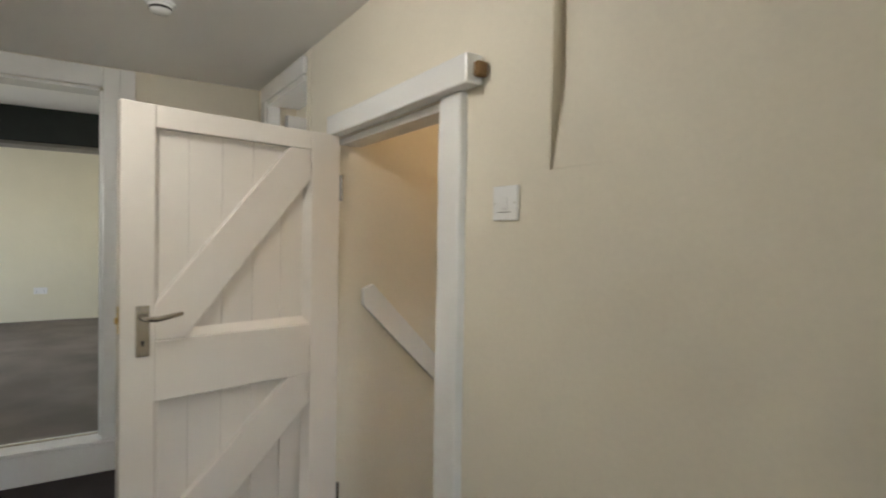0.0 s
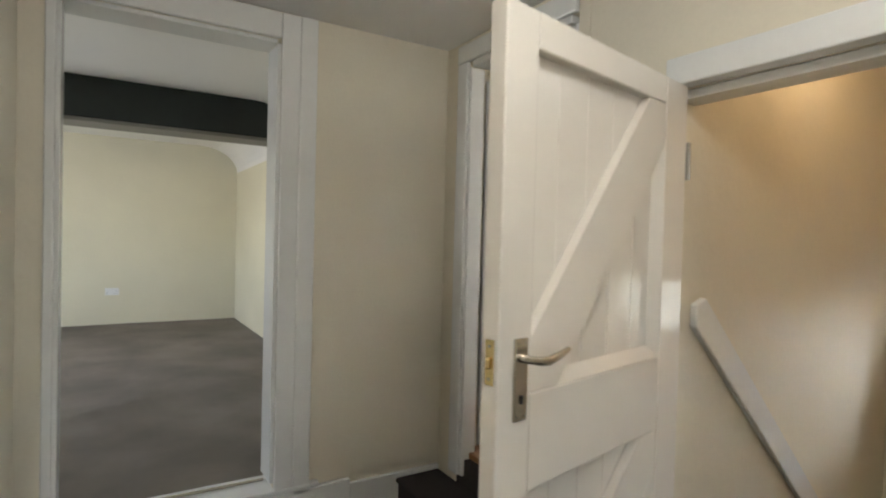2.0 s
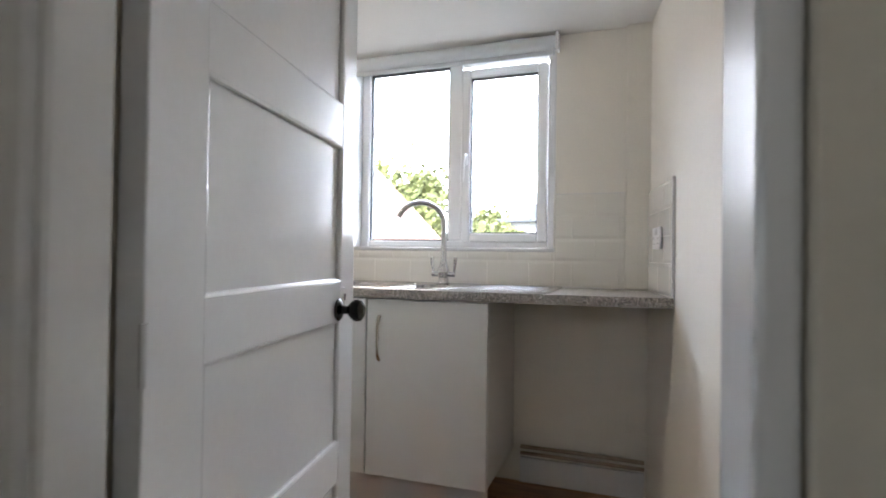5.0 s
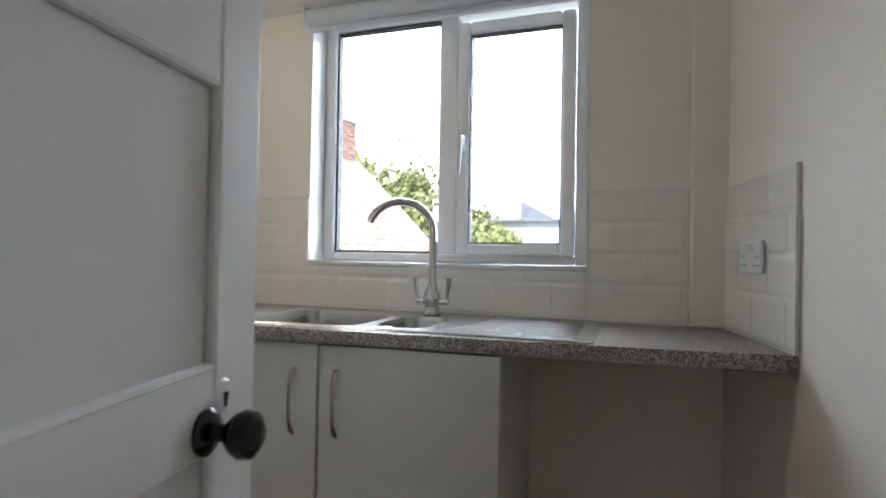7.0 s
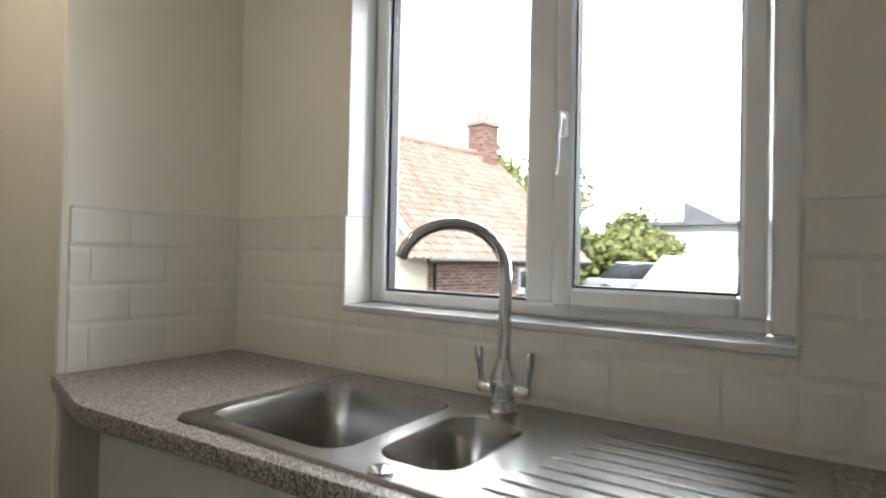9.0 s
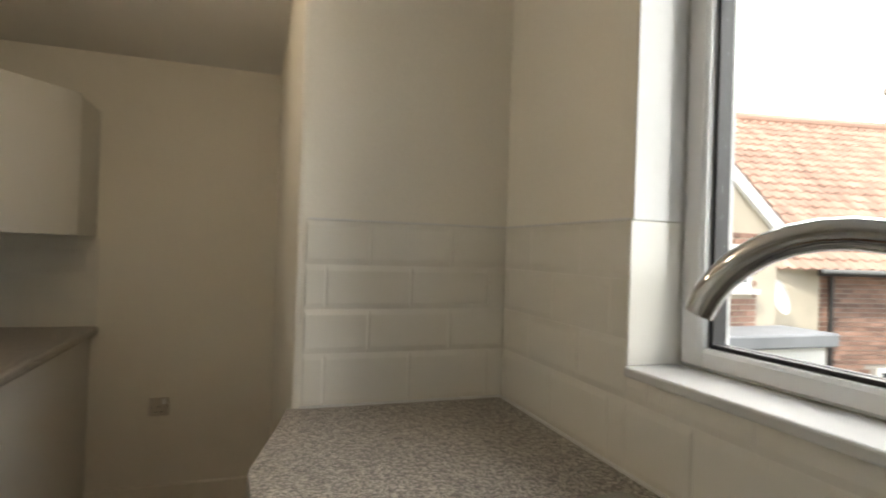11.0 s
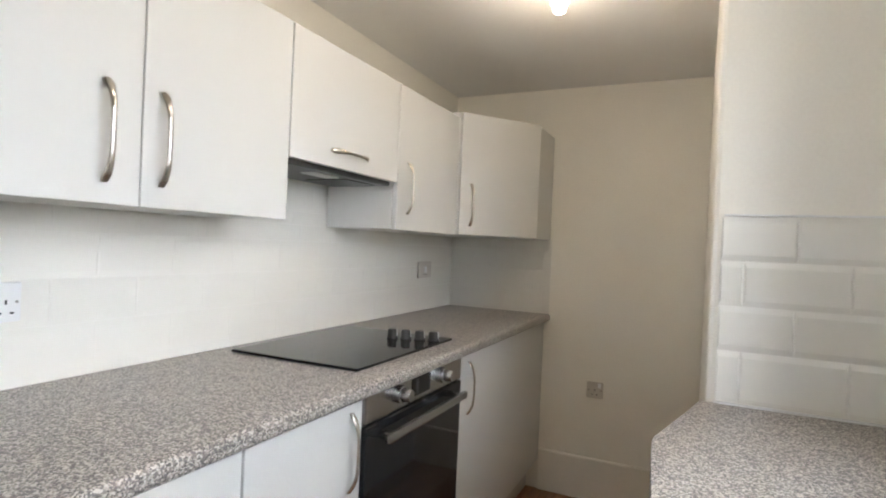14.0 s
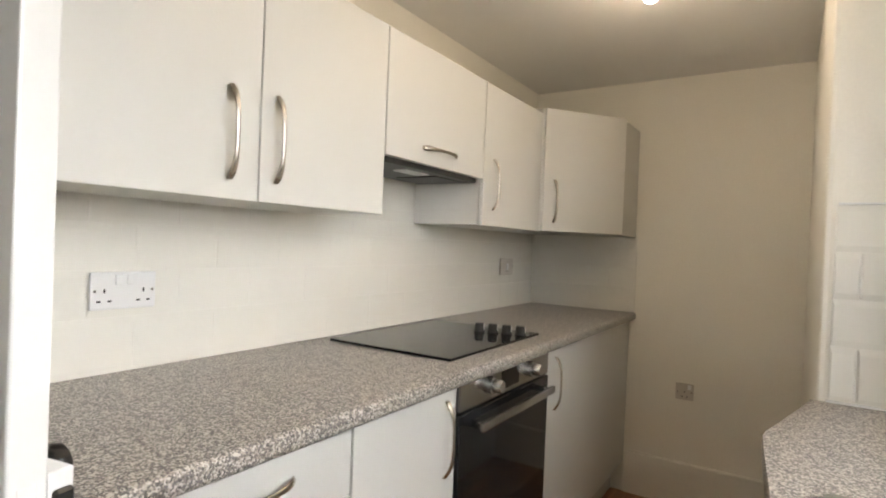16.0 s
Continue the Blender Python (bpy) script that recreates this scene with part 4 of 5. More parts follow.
lever_handle(sdoor, 0.760, 1.035, 0.0, 1)
lever_handle(sdoor, 0.760, 1.035, -ST, -1)
latch = part("latch_plate", box(SW - 0.001, SW + 0.002, -0.033, -0.011, 0.985, 1.075, 0.001), BRASS, sdoor, "brass latch plate")
part("bolt", box(SW + 0.001, SW + 0.010, -0.027, -0.017, 1.018, 1.040, 0.003), BRASS, latch)
for dz in (0.998, 1.062):
    part("screw", tube([(SW + 0.0015, -0.022, dz), (SW + 0.0028, -0.022, dz)], 0.0035, 8), STEEL, latch)
for z in (0.15, 1.46):
    h = part("hinge", tube([(-0.006, 0.004, z), (-0.006, 0.004, z + 0.11)], 0.0065, 10), STEEL, sdoor, "steel butt hinge", True)
    part("leaf", box(-0.004, 0.0, -0.035, 0.003, z, z + 0.11), STEEL, h)

structure("stair_door_frame", wobbly(box(3.222, 3.334, -2.088, -2.055, HF, 1.49, 0.006, 2), 0.006, 5), GLOSS_WHITE, "thickly painted white stair door post", "frame")
structure("stair_door_frame", wobbly(box(2.385, 3.405, -2.118, -2.061, 1.49, 1.572, 0.005, 2), 0.003, 3, (0, 1, 1)), GLOSS_WHITE, "white painted lintel board over the stair door", "frame")
structure("stair_door_frame", box(2.378, 3.222, -2.055, -1.958, 1.462, 1.489, 0.003), GLOSS_WHITE, "white painted stair door head", "frame")
stub = thing("timber_stub", pose(3.408, -2.085, 1.53), "bare brown timber stub at the lintel's end", "timber")
part("stub", box(0.0, 0.022, -0.012, 0.024, -0.022, 0.018, 0.004), material("bare_brown_timber", (0.26, 0.15, 0.06), 0.8, vary=0.3, scale=20), stub)
# tapering recess in the old plaster
b = prism([(3.678, 1.236), (3.86, 1.236), (3.86, HC + 0.09), (3.838, HC + 0.09)], 1.957, 2.0595)
bmesh.ops.transform(b, matrix=Matrix(((1, 0, 0, 0), (0, 0, -1, 0), (0, 1, 0, 0), (0, 0, 0, 1))), verts=b.verts)
structure("trim_plaster", b, HALL_CREAM, "plaster edge of a tapering recess in the wall", "plaster")
b = prism([(3.671, -1.957), (3.859, -1.957), (3.859, -2.054), (3.671, -2.026)], 1.236, HC + 0.09)
structure("trim_plaster", b, HALL_CREAM, "plaster at the back of the recess", "plaster")
wall_plate("light_switch", pose(3.517, -2.0595, 1.163), 0.098, 0.090, "white single light switch on the cream wall", "switch", "switch")

# ---- stairs ----
flight = thing("stairs", pose(2.83, -1.9, HF), "steep enclosed carpeted stairs going down", "stairs")
for k in range(7):
    part("step", box(-0.455, 0.465, -0.05 + k * 0.19, 0.16 + k * 0.19, -0.21 * (k + 1) - 0.3, -0.21 * k - 0.004, 0.01), HALL_CARPET, flight)
rail_ = thing("stair_dado_board", pose(2.372, -1.95, 0.84), "grey-white painted sloping board on the stair wall", "board")
b = prism([(0.006, 0.0), (0.055, 0.02), (1.35, -1.33), (1.35, -1.425), (0.006, -0.072)], 0.0, 0.026, 0.004)
bmesh.ops.transform(b, matrix=Matrix(((0, 0, 1, 0), (1, 0, 0, 0), (0, 1, 0, 0), (0, 0, 0, 1))), verts=b.verts)
part("board", b, GLOSS_WHITE, rail_)
structure("stair_ledge", box(2.372, 3.298, -0.445, -0.342, -2.8, 0.462, 0.005), HALL_CREAM, "cream plaster ledge at the foot of the stairwell", "ledge")
structure("stair_ledge", box(2.372, 3.298, -0.462, -0.341, 0.463, 0.478, 0.004), GLOSS_WHITE, "white painted ledge board", "ledge")
b = tube([(2.384, -0.352, 0.48), (2.384, -0.352, HC - 0.004)], 0.010, 10)
structure("trim_pipe", b, HALL_CREAM, "painted pipe in the stairwell corner", "pipe", True)
red = thing("red_cap", pose(2.56, -0.48, 0.10), "small red plastic cap by the stairs", "cap")
part("cap", turned([(0.02, 0), (0.022, 0.01), (0.022, 0.05), (0.018, 0.056)], 16), RED_PLASTIC, red, "", True)
part("bracket", box(-0.01, 0.01, 0.0, 0.034, 0.0, 0.02), RED_PLASTIC, red)

# ---- bedroom doorway ----
structure("bedroom_door_frame", box(1.0505, 1.070, -2.900, -2.820, -0.105, 1.973, 0.006, 2), GLOSS_WHITE, "white gloss bedroom door architrave", "frame")
structure("bedroom_door_frame", box(1.0505, 1.078, -2.822, -2.745, -0.125, 1.973, 0.007, 2), GLOSS_WHITE, "white gloss bedroom door architrave", "frame")
structure("bedroom_door_frame", box(1.0505, 1.072, -3.724, -2.9005, 1.862, 1.973, 0.008, 2), GLOSS_WHITE, "white gloss head of the bedroom doorway", "frame")
structure("bedroom_door_frame", box(1.0505, 1.066, -3.722, -3.690, -0.105, 1.861, 0.005, 2), GLOSS_WHITE, "white gloss bedroom door architrave", "frame")
for y0, y1 in ((-2.915, -2.899), (-3.691, -3.675)):
    structure("bedroom_door_lining", box(0.893, 1.052, y0, y1, -0.06, 1.845, 0.002), GLOSS_WHITE, "white gloss door lining", "frame")
structure("bedroom_door_lining", box(0.893, 1.052, -3.675, -2.915, 1.845, 1.861, 0.002), GLOSS_WHITE, "white gloss head lining", "frame")
structure("bedroom_threshold", box(0.893, 1.082, -3.79, -2.70, -0.1, -0.080, 0.006, 2), GLOSS_WHITE, "white painted bedroom threshold board", "threshold")
structure("bedroom_threshold", box(0.945, 0.962, -3.674, -2.916, -0.079, -0.070, 0.002), NICKEL, "metal carpet strip in the doorway", "threshold")
structure("baseboard", box(1.051, 1.078, -3.79, -2.55, HF, -0.101, 0.005, 2), GLOSS_WHITE, "white painted riser under the bedroom door", "skirting")
structure("baseboard", box(1.051, 1.072, -2.55, -2.064, HF, -0.125, 0.005, 2), GLOSS_WHITE, "white painted hall skirting board", "skirting")
step = thing("carpeted_step", pose(1.58, -2.275, HF), "dark carpeted step up to the kitchen", "step")
part("tread", box(-0.445, 0.44, -0.11, 0.138, 0.085, 0.110, 0.012, 3), HALL_CARPET, step)
part("riser", box(-0.445, 0.44, -0.095, 0.138, 0.002, 0.086, 0.004), HALL_CARPET, step)
structure("floor_threshold", box(1.302, 2.018, -2.105, -1.952, -0.03, -0.002, 0.003), PLANKS, "wood threshold of the kitchen door", "threshold")
structure("floor_threshold", box(1.302, 2.018, -2.131, -1.952, HF, -0.031, 0.003), HALL_CARPET, "dark carpeted riser under the kitchen threshold", "threshold")
alarm((2.17, -2.73, HC), "white round smoke alarm with dark slots on the hall ceiling")
cable = thing("cable_trunking", pose(1.4, -3.52, HC), "white cable trunking across the hall ceiling", "trunking")
part("channel", box(-0.33, 0.45, -0.012, 0.012, -0.014, -0.001, 0.003), GLOSS_WHITE, cable)

# ---- bedroom ----
beam = thing("ceiling_beam", pose(-1.4, -4.0, 1.80), "black-green painted beam crossing the bedroom ceiling", "beam")
part("body", box(-0.14, 0.14, -2.0, 1.868, 0.028, 0.328, 0.006), BEAM_GREEN, beam)
part("lower_edge", box(-0.146, 0.146, -2.0, 1.868, 0.0, 0.027, 0.004), BEAM_GREY, beam, "grey lower edge")
wall_plate("double_socket", pose(-4.169, -3.48, 0.29, 0, 0, 90), 0.146, 0.086, "white double power socket on the bedroom wall", "socket", "double")
# windows out of view: hall and bedroom ones assumed, stair one from its reflection
for name, m, w, h in (("window_2", pose(8.67, -3.0, 0.65, 0, 0, 90), 1.0, 1.2), ("window_3", pose(-1.6, -6.12, 0.6), 1.4, 1.2), ("window_4", pose(2.90, -0.26, 0.479), 0.40, 0.381)):
    win = tagged(new(name), "white plastic window", "window", "", "structure")
    win.matrix_basis = m
    for a in ((-w / 2 + 0.001, -w / 2 + 0.06, 0.001, h - 0.001), (w / 2 - 0.06, w / 2 - 0.001, 0.001, h - 0.001), (-0.03, 0.03, 0.06, h - 0.06)):
        part("window_frame", box(a[0], a[1], -0.03, 0.03, a[2], a[3], 0.005), UPVC, win)
    for z0, z1 in ((0.001, 0.06), (h - 0.06, h - 0.001)):
        part("window_frame", box(-w / 2 + 0.06, w / 2 - 0.06, -0.03, 0.03, z0, z1, 0.005), UPVC, win)
    for a, bb in ((-w / 2 + 0.06, -0.03), (0.03, w / 2 - 0.06)):
        p = part("pane", box(a, bb, -0.003, 0.003, 0.06, h - 0.06), PANE, win)
        p.visible_shadow = False

# the hall, stairs and bedroom are shifted as one to fit the camera's view
SHIFT = Vector((0.08, -0.075, 0.0))
OWN = {"kitchen_door", "carpeted_step", "floor_threshold", "wall_kitchen_door", "door_frame"}
for ob in list(scene.objects)[HALL_FROM:]:
    if ob.parent is None and ob.type in ("MESH", "EMPTY") and ob.name.split(".")[0] not in OWN:
        ob.location += SHIFT
for name in ("floor_hall", "wall_stairs", "wall_bedroom", "wall_hall_south", "wall_hall_east", "ceiling_hall", "wall_stairs_north", "wall_stairs_west", "wall_stairs_east", "ceiling_stairs", "floor_bedroom", "floor_bedroom_base", "wall_bedroom_west", "wall_bedroom_north", "wall_bedroom_south", "wall_bedroom_east", "ceiling_bedroom", "trim_cove"):
    bpy.data.objects[name].location += SHIFT
# ---- outside: yard, houses, trees ----
GZ = -2.9
structure("ground", box(-400, 400, 0.6, 800, GZ - 0.5, GZ), GRASS, "rough yard and gardens behind the houses", "ground")


def soup(name, verts, faces, mat, parent, label, smooth=False):
    me = bpy.data.meshes.new(name)
    me.from_pydata(verts, [], faces)
    me.materials.append(mat)
    if smooth:
        for p in me.polygons:
            p.use_smooth = True
    ob = new(name, me)
    ob.parent = parent
    ob["kind"], ob["label"] = "stuff", label
    return ob


def brick_skin(parent, m, width, z0, z1, holes, seed):
    """Bricks in running bond standing proud of the mortar, in the plane's own x and z; y towards the viewer is negative."""
    rng, verts, faces = random.Random(seed), [], []
    row, z = 0, z0
    while z < z1 - 0.03:
        x = -0.1125 * (row % 2)
        while x < width:
            a, bb, lo, hi = max(x + 0.006, 0), min(x + 0.219, width), z + 0.006, min(z + 0.069, z1)
            if bb - a > 0.03 and not any(a < h[1] and bb > h[0] and lo < h[3] and hi > h[2] for h in holes):
                d, n = -0.008 - rng.random() * 0.006, len(verts)
                verts += [tuple(m @ Vector(c)) for c in ((a, 0, lo), (bb, 0, lo), (bb, 0, hi), (a, 0, hi), (a + 0.003, d, lo + 0.003), (bb - 0.003, d, lo + 0.003), (bb - 0.003, d, hi - 0.003), (a + 0.003, d, hi - 0.003))]
                faces += [(n + i, n + (i + 1) % 4, n + 4 + (i + 1) % 4, n + 4 + i) for i in range(4)] + [(n + 4, n + 5, n + 6, n + 7)]
            x += 0.225
        z += 0.075
        row += 1
    return soup("brickwork", verts, faces, BRICK, parent, "weathered red brick")


def pantiles(parent, m, width, length, seed, keep=lambda x, y: True):
    """Curved clay tiles in courses on a slope: x across, y up the slope, z out of it."""
    rng, verts, faces = random.Random(seed), [], []
    pitch, course = 0.205, 0.225
    prof = [(0.0, 0.010), (0.024, 0.034), (0.055, 0.050), (0.087, 0.034), (0.118, 0.008), (0.158, 0.0), (0.207, 0.010)]
    for j in range(int(length / course) + 1):
        for i in range(int(width / pitch) + 1):
            x, y = i * pitch, j * course
            if not keep(x, y):
                continue
            n, lift, dx = len(verts), rng.random() * 0.008, rng.random() * 0.006
            for v, up in ((0.0, 0.030), (course + 0.05, 0.0)):
                verts += [tuple(m @ Vector((x + dx + p, min(y + v, length + 0.05), h + up + lift))) for p, h in prof]
            verts += [tuple(m @ Vector((x + dx + p, y, h + lift - 0.004))) for p, h in prof]
            k = len(prof)
            faces += [(n + a, n + a + 1, n + k + a + 1, n + k + a) for a in range(k - 1)]
            faces += [(n + 2 * k + a, n + 2 * k + a + 1, n + a + 1, n + a) for a in range(k - 1)]
    return soup("roof_tiles", verts, faces, PANTILE, parent, "orange clay pantiles")


def house_window(parent, m, w, h):
    """A small white window in its own x-z plane, front towards -y."""
    win = part("window", box(-w / 2, w / 2, -0.02, 0.05, 0, h), UPVC, parent, "white window", False, m)
    for a in ((-w / 2 + 0.07, -0.03), (0.03, w / 2 - 0.07)):
        part("pane", box(a[0], a[1], -0.032, -0.0195, 0.08, h - 0.08), DARK_PANE, win, "dark pane")
    part("sill", box(-w / 2 - 0.06, w / 2 + 0.06, -0.10, 0.02, -0.06, -0.002), UPVC, win)


house = thing("brick_house", pose(-8.1, 8.0, GZ), "red brick house with an orange pantile roof and chimney", "house")
ox, oy, oz = house.location
RZ, EZ, EX, RX, Y0, Y1 = 4.40, 1.25, -4.95, -8.1, -2.0, 13.5
b = prism([(EX, EZ - 0.02), (EX, GZ), (2 * RX - EX, GZ), (2 * RX - EX, EZ - 0.02), (RX, RZ - 0.08)], Y0, Y1)
bmesh.ops.transform(b, matrix=Matrix(((1, 0, 0, -ox), (0, 0, 1, -oy), (0, 1, 0, -oz), (0, 0, 0, 1))), verts=b.verts)
part("wall", b, MORTAR, house, "brick wall body")
face_e = Matrix.Translation((EX - ox, 7.76 - oy, 0 - oz)) @ pose(0, 0, 0, 0, 0, 90)
brick_skin(house, face_e, 5.7, -1.6, EZ - 0.1, [(3.05, 3.83, 0.36, 1.0), (1.1, 2.2, -1.7, -0.35), (2.5, 3.19, -1.7, -0.45)], 3)
house_window(house, face_e @ pose(3.44, 0, 0.42), 0.72, 0.56)
house_window(house, face_e @ pose(1.65, 0, -1.5), 1.0, 1.12)
house_window(house, face_e @ pose(2.85, 0, -1.6), 0.6, 1.12)
tilt = math.degrees(math.atan2(RZ - EZ, EX + 0.25 - RX))
roof_m = Matrix.Translation((EX + 0.28 - ox, -1.9 - oy, EZ - 0.1 - oz)) @ pose(0, 0, 0, 0, 0, 90) @ pose(0, 0, 0, tilt, 0, 0)
roof_length = math.hypot(EX + 0.28 - RX, RZ - EZ + 0.1)
pantiles(house, roof_m, 15.4, roof_length, 5)
part("ridge", tube([(RX - ox, Y0 - oy, RZ - oz), (RX - ox, Y1 + 0.1 - oy, RZ - oz)], 0.11, 10), PANTILE, house, "clay ridge tiles")
part("gutter", tube([(EX + 0.34 - ox, 7.5 - oy, EZ - 0.12 - oz), (EX + 0.34 - ox, Y1 + 0.1 - oy, EZ - 0.12 - oz)], 0.055, 10), BLACK_PLASTIC, house, "dark gutter", True)
part("downpipe", tube([(EX + 0.08 - ox, 7.95 - oy, EZ - 0.12 - oz), (EX + 0.08 - ox, 7.95 - oy, 0.02)], 0.04, 10), BLACK_PLASTIC, house, "dark rainwater pipe", True)
stack = part("chimney", box(RX - 0.33 - ox, RX + 0.33 - ox, 12.72 - oy, 13.42 - oy, RZ - 0.6 - oz, RZ + 1.0 - oz), MORTAR, house, "brick chimney stack")
chim_m = Matrix.Translation((RX + 0.33 - ox, 12.72 - oy, -oz)) @ pose(0, 0, 0, 0, 0, 90)
brick_skin(house, chim_m, 0.70, RZ - 0.5, RZ + 0.86, [], 7)
chim_s = Matrix.Translation((RX - 0.33 - ox, 12.72 - oy, -oz))
brick_skin(house, chim_s, 0.66, RZ - 0.1, RZ + 0.86, [], 8)
part("cap", box(RX - 0.39 - ox, RX + 0.39 - ox, 12.66 - oy, 13.48 - oy, RZ + 0.86 - oz, RZ + 1.02 - oz, 0.02), MORTAR, stack)
for dy in (-0.17, 0.17):
    part("pot", turned([(0.10, 0.0), (0.085, 0.25), (0.10, 0.30)], 12), PANTILE, stack, "clay chimney pot", True, pose(RX - ox, 13.07 + dy - oy, RZ + 1.0 - oz))
part("aerial", tube([(RX + 0.1 - ox, 12.9 - oy, RZ + 1.0 - oz), (RX + 0.1 - ox, 12.9 - oy, RZ + 1.9 - oz)], 0.015, 6), STEEL, stack)

# the house is turned so that its ridge fits the camera's view
turn = Matrix.Translation((EX, 8.0, 0)) @ pose(0, 0, 0, 0, 0, -10) @ Matrix.Translation((-EX, -8.0, 0))
house.matrix_basis = turn @ house.matrix_basis

wing = thing("rendered_wing", pose(-4.4, 4.5, GZ + 0.2), "cream rendered house wing with a white verge board", "house")
wx, wy, wz = wing.location
wz -= 0.2
TO_X = Matrix(((0, 0, 1, -wx), (1, 0, 0, -wy), (0, 1, 0, -wz), (0, 0, 0, 1)))
b = prism([(1.6, GZ - 0.3), (5.72, GZ - 0.3), (5.72, 1.40), (3.9, 2.88), (1.6, 1.0)], -4.94, -4.0)
bmesh.ops.transform(b, matrix=TO_X, verts=b.verts)
part("wall", b, RENDER, wing, "cream render")
verge = prism([(3.9, 2.90), (3.9, 3.06), (5.90, 1.43), (5.80, 1.33)], -4.02, -3.93)
bmesh.ops.transform(verge, matrix=TO_X, verts=verge.verts)
part("verge_board", verge, UPVC, wing, "white verge board")
part("render_panel", box(-4.96 - wx, -4.93 - wx, 5.73 - wy, 7.74 - wy, 0.0, 1.0 - wz), RENDER, wing, "cream rendered wall")
wing_roof = Matrix.Translation((-3.95 - wx, 5.92 - wy, 1.44 - wz)) @ pose(0, 0, 0, 0, 0, 180) @ pose(0, 0, 0, 39.2, 0, 0)
pantiles(wing, wing_roof, 2.2, 2.7, 9)
face_w = Matrix.Translation((-4.0 - wx, 0 - wy, -wz)) @ pose(0, 0, 0, 0, 0, 90)
brick_skin(wing, face_w @ pose(4.2, 0, 0), 1.18, -0.6, 1.42, [(0.62, 1.10, 0.64, 1.28)], 12)
house_window(wing, face_w @ pose(5.06, 0, 0.72), 0.44, 0.55)
dish = turned([(0.03, 0.0), (0.14, 0.02), (0.22, 0.06), (0.25, 0.09), (0.245, 0.092), (0.21, 0.066), (0.02, 0.006)], 24)
sat = thing("satellite_dish", pose(-4.62, 6.45, 0.75), "small white satellite dish on the rendered wall", "dish")
part("reflector", dish, UPVC, sat, "", True, pose(0, 0, 0, 75, 0, 110))
part("arm", tube([(-0.33, 0.05, -0.14), (-0.10, 0.03, -0.14), (0.0, 0.0, -0.02)], 0.016, 8), STEEL, sat)
annexe = thing("flat_roof_annexe", pose(-4.1, 4.4, GZ), "low white annexe with a grey felt flat roof", "building")
part("wall", box(0.12, 0.75, -2.3, 1.35, 0, 3.2), WHITE_RENDER, annexe)
part("roof", box(0.11, 0.85, -2.4, 1.45, 3.2, 3.36, 0.02), LEAD, annexe, "grey felt roof")

fence = thing("garden_fence", pose(-3.9, 9.22, GZ), "white painted board fence with a sloping top", "fence")
for k in range(16):
    h = 2.86 - 0.012 * k + 0.11 * max(0.0, (4 - k) / 4) ** 2
    part("board", box(-0.012, 0.012, k * 0.105, k * 0.105 + 0.098, 0.0, h, 0.004), UPVC, fence)
for z in (0.5, 2.4):
    part("rail", box(-0.05, -0.0125, -0.02, 1.70, z, z + 0.07, 0.004), UPVC, fence)

barn = thing("white_outbuilding", pose(-3.2, 27.5, GZ), "white rendered outbuilding with a flat roof", "building")
part("wall", box(-2.0, 7.0, -1.5, 6.0, 0, 5.75), WHITE_RENDER, barn)
part("roof", box(-2.25, 7.2, -1.8, 6.2, 5.75, 5.95, 0.03), LEAD, barn, "grey roof edge")
b = prism([(0.0, 0.0), (1.9, 0.0), (0.05, 1.0)], 0, 1.6)
bmesh.ops.transform(b, matrix=Matrix(((1, 0, 0, -0.7), (0, 0, 1, -1.0), (0, 1, 0, 5.95), (0, 0, 0, 1))), verts=b.verts)
part("rooflight", b, LEAD, barn, "grey wedge-shaped rooflight")
part("downpipe", tube([(-1.6, -1.56, 0.0), (-1.6, -1.56, 5.4), (-1.6, -1.75, 5.75)], 0.06, 8), LEAD, barn)
shed = thing("corrugated_shed", pose(-1.6, 16.5, GZ), "shed with a pale corrugated roof", "shed")
part("wall", box(-1.4, 2.6, 0.05, 3.0, 0, 3.3), WHITE_RENDER, shed)
ribs, faces = [], []
for k in range(60):
    x = -1.6 + k * 0.075
    ribs += [(x, -0.15, 3.25 + 0.03 * (k % 2)), (x, 3.1, 4.30 + 0.03 * (k % 2))]
    if k:
        faces.append((2 * k - 2, 2 * k, 2 * k + 1, 2 * k - 1))
soup("corrugated_roof", ribs, faces, WHITE_RENDER, shed, "pale corrugated sheets")
part("gable", box(-1.45, 2.65, 2.9, 3.02, 3.3, 4.2), WHITE_RENDER, shed)

# the car's height is set to fit the camera's view
car = thing("parked_car", pose(-4.5, 21.2, GZ + 2.55, 0, 0, 20), "pale silver-blue parked car, raised to fit the camera's view", "car")
b = box(-2.0, 2.0, -0.85, 0.85, 0.25, 0.85, 0.12, 3)
part("body", b, CAR_PAINT, car, "", True)
b = prism([(-1.5, 0.82), (-0.9, 1.42), (0.7, 1.45), (1.35, 0.82)], -0.75, 0.75, 0.08, 2)
bmesh.ops.transform(b, matrix=Matrix(((1, 0, 0, 0), (0, 0, 1, 0), (0, 1, 0, 0), (0, 0, 0, 1))), verts=b.verts)
part("cabin", b, DARK_PANE, car, "dark glazed cabin", True)
part("roof_panel", box(-0.85, 0.68, -0.7, 0.7, 1.42, 1.48, 0.03, 2), CAR_PAINT, car, "", True)
for x in (-1.25, 1.25):
    for y in (-0.86, 0.70):
        w = turned([(0.30, 0), (0.32, 0.03), (0.32, 0.13), (0.30, 0.16)], 20)
        bmesh.ops.transform(w, matrix=pose(x, y + 0.16, 0.32, 90, 0, 0), verts=w.verts)
        part("wheel", w, RUBBER_TYRE, car, "", True)
